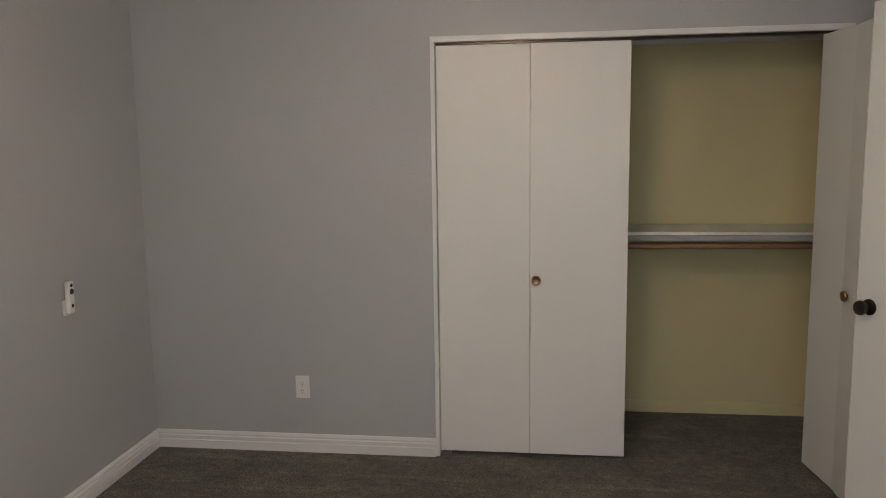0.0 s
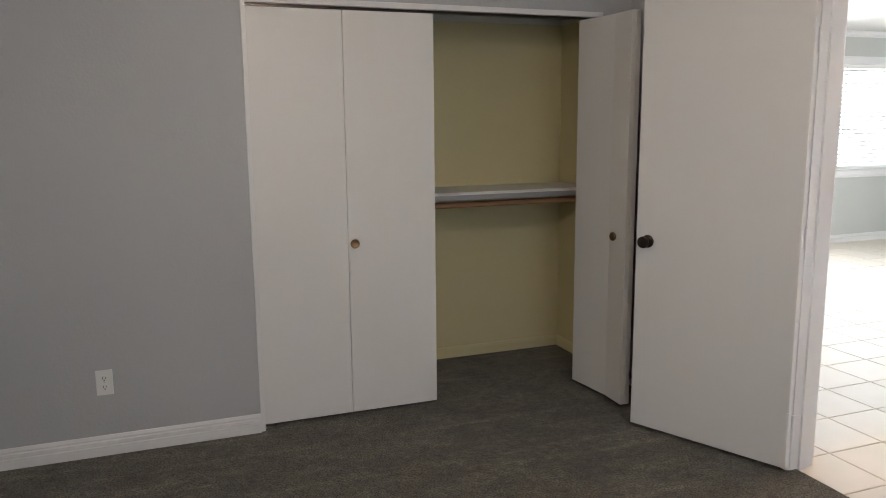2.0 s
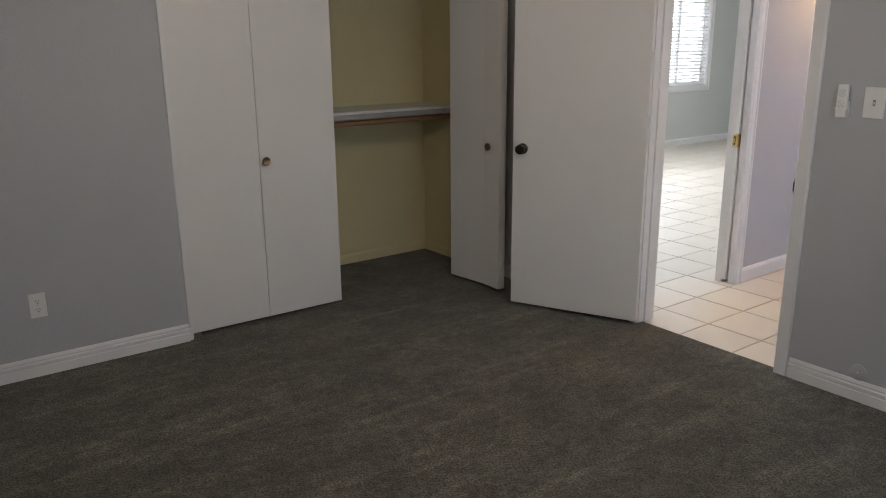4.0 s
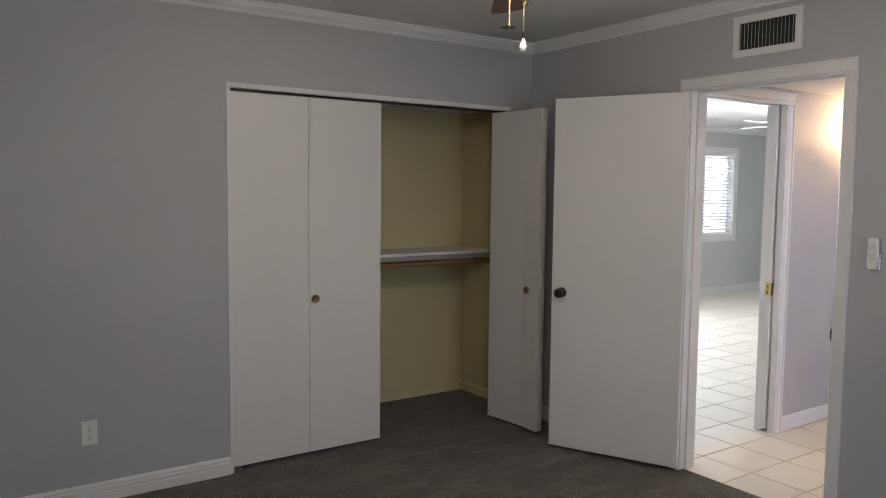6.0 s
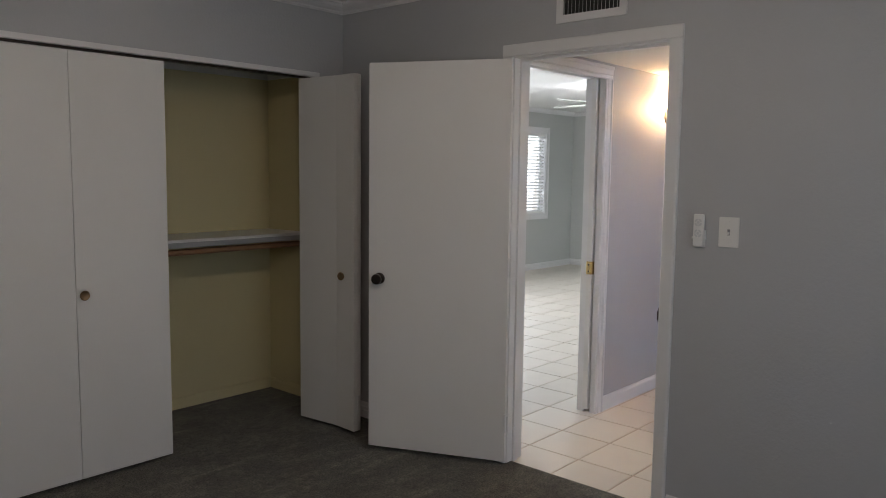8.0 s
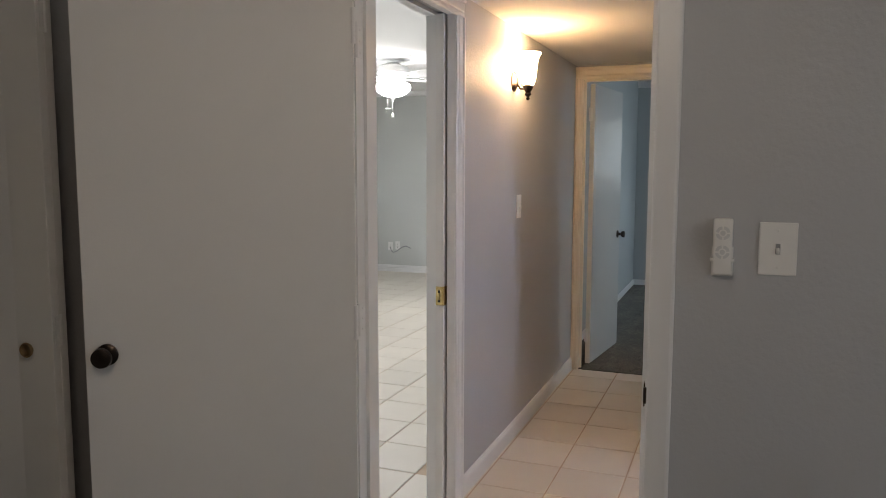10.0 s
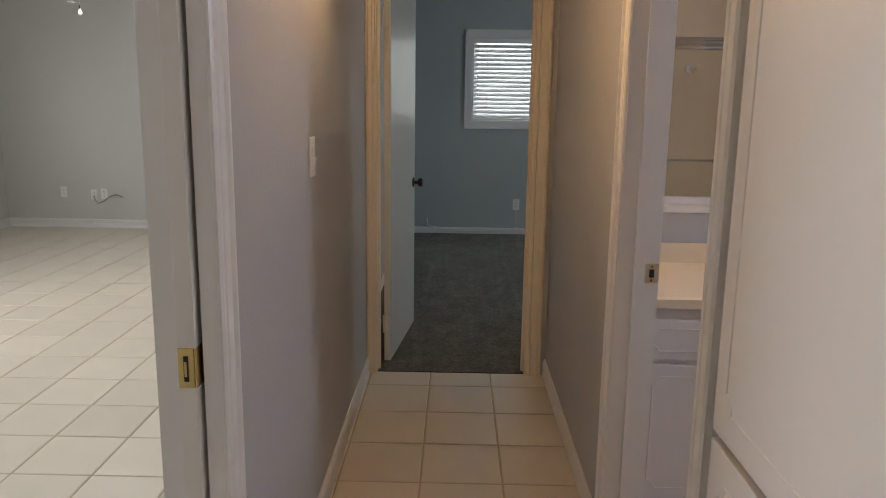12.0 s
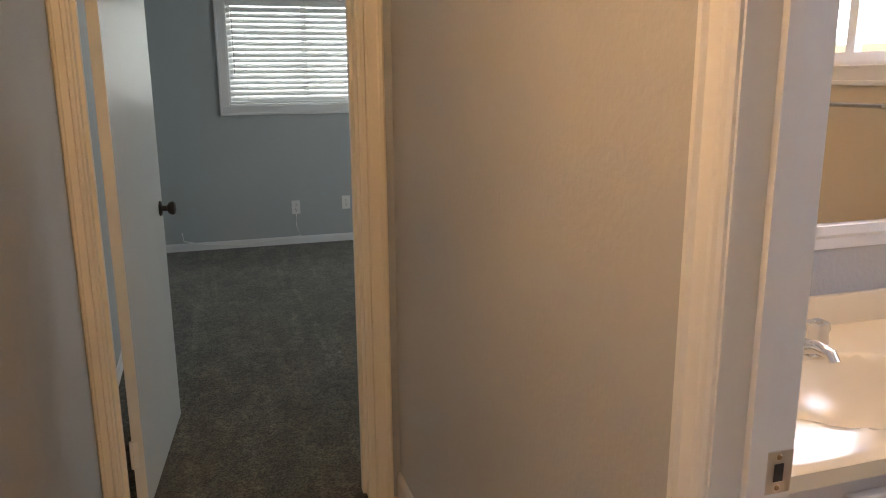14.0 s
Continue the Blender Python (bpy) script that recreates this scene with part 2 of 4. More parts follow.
def part(name, bm, material, parent, label="", smooth=False):
    ob = new(name, mesh_of(name, bm, material, smooth))
    ob.parent = parent
    return tagged(ob, label)


def single(name, bm, material, label, category, kind="", smooth=False, group=""):
    return tagged(new(name, mesh_of(name, bm, material, smooth)), label, category, group, kind)


def base(name, label, category, m=None, group="", kind=""):
    ob = new(name)
    ob.empty_display_size = 0.1
    if m is not None:
        ob.matrix_world = m
    return tagged(ob, label, category, group, kind)


def structure(name, boxes, material, label, category, bevel=0.0):
    bm = bmesh.new()
    for b in boxes:
        box(bm, *b, bevel=bevel)
    return single(name, bm, material, label, category, "structure")


# ---- bedroom shell ----
W, E, N, S = -1.195, 2.30, 3.55, -0.75
H = 2.44
structure("floor", [(W - 0.12, 2.335, S - 0.12, 4.40, -0.10, 0.0)], CARPET, "dark grey-green cut-pile carpet with worn traffic marks", "carpet")
structure("ceiling", [(W - 0.12, E + 0.12, S - 0.12, 4.40, H, H + 0.1)], CEIL, "flat white painted bedroom ceiling", "ceiling")
structure("wall_west", [(W - 0.12, W, S - 0.12, N + 0.11, 0, H)], PAINT, "plain pale blue-grey painted wall", "wall")
structure("wall_south", [(W, -0.1, S - 0.12, S, 0, H), (-0.1, 1.5, S - 0.12, S, 0, 0.9), (-0.1, 1.5, S - 0.12, S, 2.1, H), (1.5, E, S - 0.12, S, 0, H)], PAINT, "plain pale blue-grey painted wall", "wall")
structure("wall_north", [(W, 0.27, N, N + 0.11, 0, H), (0.27, 2.115, N, N + 0.11, 2.022, H), (2.115, E, N, N + 0.11, 0, H)], PAINT,
          "pale blue-grey painted wall around the closet opening", "wall")
structure("wall_east", [(E, E + 0.12, S - 0.12, 1.48, 0, H), (E, E + 0.12, 1.48, 2.31, 2.05, H), (E, E + 0.12, 2.31, N + 0.11, 0, H)], PAINT,
          "pale blue-grey painted wall around the bedroom doorway", "wall")
structure("wall_closet_back", [(0.05, 2.42, 4.29, 4.40, 0, H)], YELLOW, "pale yellow painted back wall of the closet", "wall")
structure("wall_closet_west", [(0.05, 0.17, N + 0.11, 4.29, 0, H)], YELLOW, "pale yellow painted side wall of the closet", "wall")
structure("wall_closet_east", [(2.295, 2.42, N + 0.113, 4.29, 0, H)], YELLOW, "pale yellow painted side wall of the closet", "wall")

BASE_PROFILE = [(0, 0), (0.016, 0), (0.016, 0.043), (0.010, 0.046), (0.010, 0.051), (0.015, 0.055), (0.015, 0.066), (0.008, 0.070), (0.008, 0.074), (0.011, 0.078), (0.006, 0.088), (0.004, 0.092), (0, 0.092)]
LOW_PROFILE = [(0, 0), (0.011, 0), (0.011, 0.05), (0.006, 0.066), (0, 0.068)]


def baseboard(name, axis, at, side, a, b, profile=BASE_PROFILE, label="white moulded baseboard along the wall foot", material=None):
    """axis: the way it runs ('x' or 'y'); at: the wall's face; side: +1 or -1, the way it stands out."""
    bm = bmesh.new()
    pts = [(at + side * u, v) for u, v in profile]
    prism(bm, pts, a, b, (1, 2, 0) if axis == "x" else (0, 2, 1))
    return single(name, bm, material or TRIM, label, "baseboard", "structure")


baseboard("baseboard_north", "x", N, -1, W, 0.266)
baseboard("baseboard_west", "y", W, 1, S, N - 0.014)
baseboard("baseboard_east", "y", E, -1, S, 1.43)
baseboard("baseboard_east_corner", "y", E, -1, 2.355, N)
baseboard("baseboard_closet_back", "x", 4.29, -1, 0.17, 2.295, LOW_PROFILE, "low pale yellow baseboard in the closet", YELLOW)
baseboard("baseboard_closet_east", "y", 2.295, -1, N + 0.12, 4.279, LOW_PROFILE, "low pale yellow baseboard in the closet", YELLOW)

CROWN = [(0, 0), (0.007, 0), (0.012, 0.008), (0.012, 0.016), (0.02, 0.02), (0.036, 0.036), (0.04, 0.05), (0.048, 0.054), (0.048, 0.064), (0, 0.064)]


def crown(name, axis, at, side, a, b, top=H):
    bm = bmesh.new()
    pts = [(at + side * u, top - 0.064 + v) for u, v in CROWN]
    prism(bm, pts, a, b, (1, 2, 0) if axis == "x" else (0, 2, 1))
    return single(name, bm, TRIM, "white crown moulding where wall meets ceiling", "crown moulding", "structure")


crown("trim_crown_north", "x", N, -1, W, E)
crown("trim_crown_east", "y", E, -1, S, N - 0.002)
crown("trim_crown_west", "y", W, 1, S, N - 0.002)
crown("trim_crown_south", "x", S, 1, W + 0.05, E - 0.05)

CASING = [(0, 0), (0.062, 0), (0.062, 0.015), (0.057, 0.020), (0.049, 0.020), (0.045, 0.013), (0.022, 0.012), (0.018, 0.008), (0.014, 0.012), (0.005, 0.012), (0, 0.008)]


FLAT = [(0, 0), (0.058, 0), (0.058, 0.011), (0.055, 0.015), (0.050, 0.017), (0.005, 0.017), (0.001, 0.014), (0, 0.010)]


def casing(name, axis, at, side, a, b, top, label="white moulded door casing", width=1.0, foot=0.0, width_b=None, profile=None, material=None):
    """A moulded frame round an opening from a to b. axis: the way the wall runs; side: the way the frame stands out of the wall's face at `at`."""
    bm = bmesh.new()
    width_b = width_b or width
    profile = profile or CASING
    reach = profile[1][0]
    for edge, way, wide in ((a, -1, width), (b, 1, width_b)):
        pts = [(edge + way * u * wide, at + side * v) for u, v in profile]
        prism(bm, pts, foot, top, (0, 1, 2) if axis == "x" else (1, 0, 2))
    w = reach * width
    pts = [(top + u * width, at + side * v * 1.01) for u, v in profile]
    prism(bm, pts, a - w, b + reach * width_b, (2, 1, 0) if axis == "x" else (2, 0, 1))
    return single(name, bm, material or TRIM, label, "door casing", "structure")


def jamb(name, axis, w0, w1, a, b, top, stop=None, label="white painted door jamb with a stop", thick=0.02, material=None):
    """The lining of an opening; the wall lies between w0 and w1 and the clear opening runs from a to b."""
    bm = bmesh.new()

    def put(u0, u1, v0, v1, z0, z1):
        if axis == "x":
            box(bm, u0, u1, v0, v1, z0, z1)
        else:
            box(bm, v0, v1, u0, u1, z0, z1)
    put(a - thick, a, w0, w1, 0, top)
    put(b, b + thick, w0, w1, 0, top)
    put(a - thick, b + thick, w0, w1, top, top + thick)
    if stop:
        s0, s1 = stop
        put(a, a + 0.011, s0, s1, 0, top - 0.011)
        put(b - 0.011, b, s0, s1, 0, top - 0.011)
        put(a, b, s0, s1, top - 0.011, top)
    return single(name, bm, material or TRIM, label, "door jamb", "structure")


jamb("trim_bedroom_jamb", "y", E - 0.003, E + 0.123, 1.50, 2.29, 2.02, (E + 0.04, E + 0.075))
casing("trim_bedroom_casing", "y", E, -1, 1.495, 2.295, 2.025, "flat white door casing", profile=FLAT)
casing("trim_bedroom_casing_hall", "y", E + 0.12, 1, 1.495, 2.295, 2.025, width=0.6, width_b=1.0)

# closet opening: thin white edging, head track
bm = bmesh.new()
box(bm, 0.266, 0.286, N - 0.006, N + 0.11, 0, 2.0, 0.002)
box(bm, 2.099, 2.119, N - 0.006, N + 0.11, 0, 2.0, 0.002)
box(bm, 0.266, 2.119, N - 0.006, N + 0.113, 2.0, 2.026, 0.002)
single("trim_closet_edge", bm, TRIM, "thin white edging around the closet opening", "trim", "structure")
bm = bmesh.new()
box(bm, 0.288, 2.097, N + 0.025, N + 0.058, 1.988, 2.0)
single("trim_closet_track", bm, BRONZE, "dark metal bifold track under the closet head", "door track", "structure")


def knob_mesh(r=0.028, length=0.055):
    bm = bmesh.new()
    lathe(bm, [(0.030, 0), (0.030, 0.004), (0.024, 0.008), (0.011, 0.011), (0.011, length * 0.45), (r * 0.8, length * 0.55), (r, length * 0.75), (r * 0.93, length * 0.92), (r * 0.6, length), (0, length)], 24)
    return bm


def pull_mesh():
    bm = bmesh.new()
    lathe(bm, [(0.010, 0), (0.010, 0.012), (0.021, 0.018), (0.023, 0.024), (0.020, 0.029), (0.015, 0.026), (0, 0.0245)], 24)
    return bm


def slab(name, length, height, thick, parent, z0=0.022, material=None, label=""):
    """A flush leaf from the parent's origin along x, its front at y = 0 and its back at y = thick."""
    bm = bmesh.new()
    box(bm, 0, length, 0, thick, z0, z0 + height, 0.0025)
    return part(name, bm, material or DOOR, parent, label)


def hinge(parent, m, material=None, label="painted butt hinge"):
    bm = bmesh.new()
    box(bm, -0.001, 0.002, -0.022, 0.006, -0.045, 0.045)
    lathe(bm, [(0.006, -0.047), (0.006, 0.047)], 10)
    for z in (-0.030, 0, 0.030):
        lathe(bm, [(0.0038, 0), (0.003, 0.0012), (0, 0.0014)], 8, pose(0.002, -0.012, z, 0, 90, 0))
    ob = part("hinge", bm, material or TRIM, parent, label)
    ob.matrix_local = m
    return ob


# closed bifold pair
left_pair = base("bifold_door", "closed white flush bifold closet doors with a brass pull", "closet door", pose(0.289, N + 0.022, 0), "closet bifold doors")
slab("panel", 0.437, 1.964, 0.03, left_pair)
p2 = slab("panel", 0.452, 1.964, 0.03, left_pair)
p2.location = (0.4385, -0.001, 0)
k = part("knob", pull_mesh(), ANTIQUE, left_pair, "round antique brass pull", True)
k.matrix_local = pose(0.466, -0.003, 0.888, 90, 0, 0)
for z in (0.25, 1.0, 1.75):
    hinge(left_pair, pose(0.439, 0.031, z, 0, 0, 90))
bm = bmesh.new()
box(bm, 0.0, 0.05, 0.0, 0.03, 0.001, 0.011)
part("pivot_bracket", bm, ALU, left_pair, "small steel floor pivot")

# folded-open bifold pair
right_pair = base("bifold_door", "folded-open white flush bifold closet doors with a bronze pull", "closet door", pose(0, 0, 0), "closet bifold doors")
pa = slab("panel", 0.446, 1.964, 0.03, right_pair)
pa.matrix_local = pose(2.003, N + 0.04, 0, 0, 0, -83.8)
pb = slab("panel", 0.437, 1.964, 0.03, right_pair)
pb.matrix_local = pose(2.058, 3.148, 0, 0, 0, 87.5)
k = part("knob", pull_mesh(), ANTIQUE, right_pair, "round antique bronze pull", True)
k.matrix_local = pose(2.003, N + 0.04, 0, 0, 0, -83.8) @ pose(0.345, 0, 0.888, 90, 0, 0)
for z in (0.18, 0.95, 1.85):
    hinge(right_pair, pose(2.056, 3.146, z, 0, 0, -90))

# bedroom door, swung wide open
door = base("bedroom_door", "open white flush bedroom door with dark bronze knobs", "door", pose(2.286, 2.289, 0, 0, 0, 114.6))
slab("door_leaf", 0.735, 1.99, 0.035, door)
for side, y in ((90, 0.0), (-90, 0.035)):
    k = part("door_knob", knob_mesh(), BRONZE, door, "dark bronze round knob", True)
    k.matrix_local = pose(0.675, y, 0.918, side, 0, 0)
for z in (0.22, 1.0, 1.80):
    hinge(door, pose(0.0, 0.036, z, 0, 0, 0))
bm = bmesh.new()
box(bm, 0.733, 0.7365, 0.006, 0.029, 0.89, 0.946)
part("latch_plate", bm, BRONZE, door, "dark bronze latch plate")

for z in (0.20, 1.0, 1.77):
    bm = bmesh.new()
    box(bm, -0.004, 0.030, -0.003, 0.0, -0.045, 0.045, 0.001)
    lathe(bm, [(0.0065, -0.047), (0.0065, 0.047)], 10, pose(-0.008, -0.004, 0))
    for dz in (-0.03, 0, 0.03):
        lathe(bm, [(0.004, 0), (0.003, 0.0012), (0, 0.0014)], 8, pose(0.018, -0.003, dz, 90, 0, 0))
    leaf = part("hinge_leaf", bm, TRIM, door, "white painted hinge leaf on the jamb")
    leaf.matrix_local = pose(2.286, 2.289, 0, 0, 0, 114.6).inverted() @ pose(E, 2.29, z)

# strike plate in the bedroom jamb
strike = base("strike_plate", "dark bronze strike plate in the bedroom door jamb", "strike plate")
bm = bmesh.new()
box(bm, E - 0.004, E + 0.034, 1.499, 1.5025, 0.84, 0.90, 0.001)
box(bm, E - 0.012, E - 0.003, 1.494, 1.5025, 0.85, 0.89, 0.001)
part("plate", bm, BRONZE, strike)

# closet shelf and hanging rod
bm = bmesh.new()
box(bm, 0.172, 2.293, 3.895, 4.288, 1.063, 1.080, 0.002)
shelf = base("closet_shelf", "white painted closet shelf with a grey metal front lip coloured as shaded", "shelf")
part("board", bm, TRIM, shelf)
bm = bmesh.new()
box(bm, 0.172, 2.293, 3.890, 3.908, 1.034, 1.0625, 0.002)
part("front_lip", bm, LIP, shelf, "grey metal lip with its shade in the colour")
rod = base("closet_rod", "brown wooden hanging rod below the closet shelf", "closet rod")
bm = bmesh.new()
tube(bm, [(0.172, 3.935, 1.007), (1.2, 3.935, 1.004), (2.293, 3.935, 1.007)], 0.017, 16)
part("rod", bm, RODWOOD, rod, "", True)
cleats = base("shelf_cleat", "pale yellow painted wooden cleats under the closet shelf", "shelf cleat")
bm = bmesh.new()
box(bm, 0.172, 2.293, 4.268, 4.289, 0.975, 1.062, 0.002)
part("back_cleat", bm, YELLOW, cleats)
bm = bmesh.new()
box(bm, 2.274, 2.294, 3.90, 4.267, 0.955, 1.062, 0.002)
part("side_cleat", bm, YELLOW, cleats)
bm = bmesh.new()
box(bm, 0.172, 0.19, 3.90, 4.267, 0.955, 1.062, 0.002)
part("side_cleat", bm, YELLOW, cleats)
up = base("upper_cleat", "white painted rail high on the closet back wall", "shelf cleat")
bm = bmesh.new()
box(bm, 0.172, 2.293, 4.268, 4.289, 2.05, 2.14, 0.002)
part("rail", bm, TRIM, up)
bm = bmesh.new()
box(bm, 2.274, 2.294, 3.70, 4.267, 2.05, 2.14, 0.002)
part("rail", bm, TRIM, up)

# ---- wall fittings ----


def outlet(m, label, group=""):
    ob = base("outlet", label, "outlet", m, group)
    bm = bmesh.new()
    box(bm, -0.035, 0.035, -0.006, 0, -0.0575, 0.0575, 0.0025)
    part("cover_plate", bm, PLASTIC, ob)
    for z in (-0.020, 0.020):
        bm = bmesh.new()
        lathe(bm, [(0.0165, 0), (0.0165, 0.0025), (0, 0.0027)], 20, pose(0, -0.006, z, 90, 0, 0))
        sk = part("socket", bm, PLASTIC, ob)
        bm = bmesh.new()
        for x, h in ((-0.006, 0.009), (0.006, 0.007)):
            box(bm, x - 0.0012, x + 0.0012, -0.0092, -0.0086, z - h / 2 + 0.003, z + h / 2 + 0.003)
        box(bm, -0.0025, 0.0025, -0.0092, -0.0086, z - 0.011, z - 0.006)
        part("slot", bm, DARK, sk)
    bm = bmesh.new()
    lathe(bm, [(0.003, 0), (0.002, 0.001), (0, 0.0012)], 10, pose(0, -0.006, 0, 90, 0, 0))
    part("screw", bm, NICKEL, ob)
    return ob


def light_switch(m, label, rocker=False):
    ob = base("light_switch", label, "light switch", m)
    bm = bmesh.new()
    box(bm, -0.0405, 0.0405, -0.006, 0, -0.0605, 0.0605, 0.0025)
    part("cover_plate", bm, PLASTIC, ob)
    bm = bmesh.new()
    if rocker:
        box(bm, -0.016, 0.016, -0.009, -0.006, -0.033, 0.033, 0.001)
        box(bm, -0.014, 0.014, -0.016, -0.007, -0.030, 0.0, 0.002, pose(0, 0, 0, 8, 0, 0))
        part("rocker", bm, PLASTIC, ob)
    else:
        box(bm, -0.005, 0.005, -0.0072, -0.006, -0.012, 0.012)
        frame_part = part("toggle_slot", bm, GREYPLASTIC, ob)
        bm = bmesh.new()
        box(bm, -0.0035, 0.0035, -0.020, -0.006, -0.004, 0.004, 0.001, pose(0, 0, 0.002, 25, 0, 0))
        part("toggle", bm, PLASTIC, ob)
    for z in (-0.042, 0.042):
        bm = bmesh.new()
        lathe(bm, [(0.003, 0), (0.002, 0.001), (0, 0.0012)], 10, pose(0, -0.006, z, 90, 0, 0))
        part("screw", bm, PLASTIC, ob)
    return ob


def fan_remote(m, label):
    ob = base("fan_remote", label, "remote control", m)
    bm = bmesh.new()
    box(bm, -0.024, 0.024, -0.010, 0, -0.070, 0.0, 0.003)
    box(bm, -0.027, 0.027, -0.024, 0, -0.035, -0.026, 0.003)
    part("holder", bm, PLASTIC, ob, "white wall holder")
    bm = bmesh.new()
    box(bm, -0.0215, 0.0215, -0.026, -0.010, -0.066, 0.066, 0.006)
    body = part("body", bm, PLASTIC, ob, "", True)
    for zc in (0.032, -0.012):
        for i in range(4):
            bm = bmesh.new()
            a0 = math.pi / 2 * i + 0.15
            pts = [(0.016 * math.cos(a0 + s * 0.32), zc + 0.016 * math.sin(a0 + s * 0.32)) for s in range(5)]
            pts += [(0.009 * math.cos(a0 + s * 0.32), zc + 0.009 * math.sin(a0 + s * 0.32)) for s in range(4, -1, -1)]
            prism(bm, pts, -0.0272, -0.0262, (0, 2, 1))
            part("button", bm, LIGHTPRINT, body)
        bm = bmesh.new()
        lathe(bm, [(0.006, 0), (0.006, 0.001), (0, 0.0012)], 14, pose(0, -0.026, zc, 90, 0, 0))
        part("button", bm, LIGHTPRINT, body)
    return ob


EASTFACE = pose(0, 0, 0, 0, 0, -90)   # fittings face -x on an east wall
outlet(pose(-0.405, N, 0.338), "white duplex wall outlet with cover plate", "bedroom outlets")
fan_remote(pose(E, 1.333, 1.245, 0, 0, -90), "white ceiling fan remote in a wall holder")
light_switch(pose(E, 1.215, 1.243, 0, 0, -90), "white toggle light switch with cover plate")


def wall_remote():
    ob = base("wall_remote", "white remote with a dark lens in a wall holder", "remote control", pose(W, 2.875, 0.92, 0, 0, 90))
    bm = bmesh.new()
    box(bm, -0.02, 0.02, -0.012, 0, -0.075, -0.01, 0.003)
    part("holder", bm, PLASTIC, ob, "white wall holder")
    bm = bmesh.new()
    box(bm, -0.019, 0.019, -0.034, -0.012, -0.066, 0.07, 0.008)
    part("body", bm, PLASTIC, ob, "", True)
    for z, r in ((0.026, 0.013), (0.052, 0.008), (-0.034, 0.008)):
        bm = bmesh.new()
        lathe(bm, [(r, 0), (r * 0.9, 0.002), (0, 0.0025)], 18, pose(0, -0.034, z, 90, 0, 0))
        part("button", bm, DARK, ob)


wall_remote()

cover = base("cable_cover", "round pale blank cover plate above the baseboard", "cover plate", pose(E, 1.13, 0.125, 0, 0, -90))
bm = bmesh.new()
lathe(bm, [(0.036, 0), (0.036, 0.003), (0.032, 0.006), (0, 0.007)], 32, pose(0, 0, 0, 90, 0, 0))
part("disc", bm, PAINT, cover, "", True)
bm = bmesh.new()
lathe(bm, [(0.004, 0), (0.003, 0.0015), (0, 0.0018)], 10, pose(0, -0.007, 0, 90, 0, 0))
part("screw", bm, PLASTIC, cover)

# air vent above the bedroom door
vent = base("air_vent", "white steel wall vent with upright louvres", "air vent", pose(E, 1.878, 2.25, 0, 0, -90))
bm = bmesh.new()
VW, VH, VI = 0.178, 0.098, 0.034
for x0, x1, z0, z1 in ((-VW, VW, VH - VI, VH), (-VW, VW, -VH, -VH + VI), (-VW, -VW + VI, -VH + VI, VH - VI), (VW - VI, VW, -VH + VI, VH - VI)):
    box(bm, x0, x1, -0.010, 0, z0, z1)
part("frame", bm, TRIM, vent)
# black sheet on the wall paints the shade of a duct that isn't cut
bm = bmesh.new()
box(bm, -VW + VI, VW - VI, -0.0015, 0, -VH + VI, VH - VI)
part("backing", bm, DARK, vent, "black sheet painted as the shade behind the louvres")
bm = bmesh.new()
box(bm, -0.0008, 0.0008, -0.0095, 0.0085, -VH + VI, VH - VI)
slat_mesh = mesh_of("louvre", bm, ALU)
for i in range(15):
    ob = new("louvre", slat_mesh)
    ob.parent = vent
    ob.matrix_local = pose(-0.134 + i * 0.0191, -0.010, 0, 0, 0, 32)

# ---- ceiling fans ----


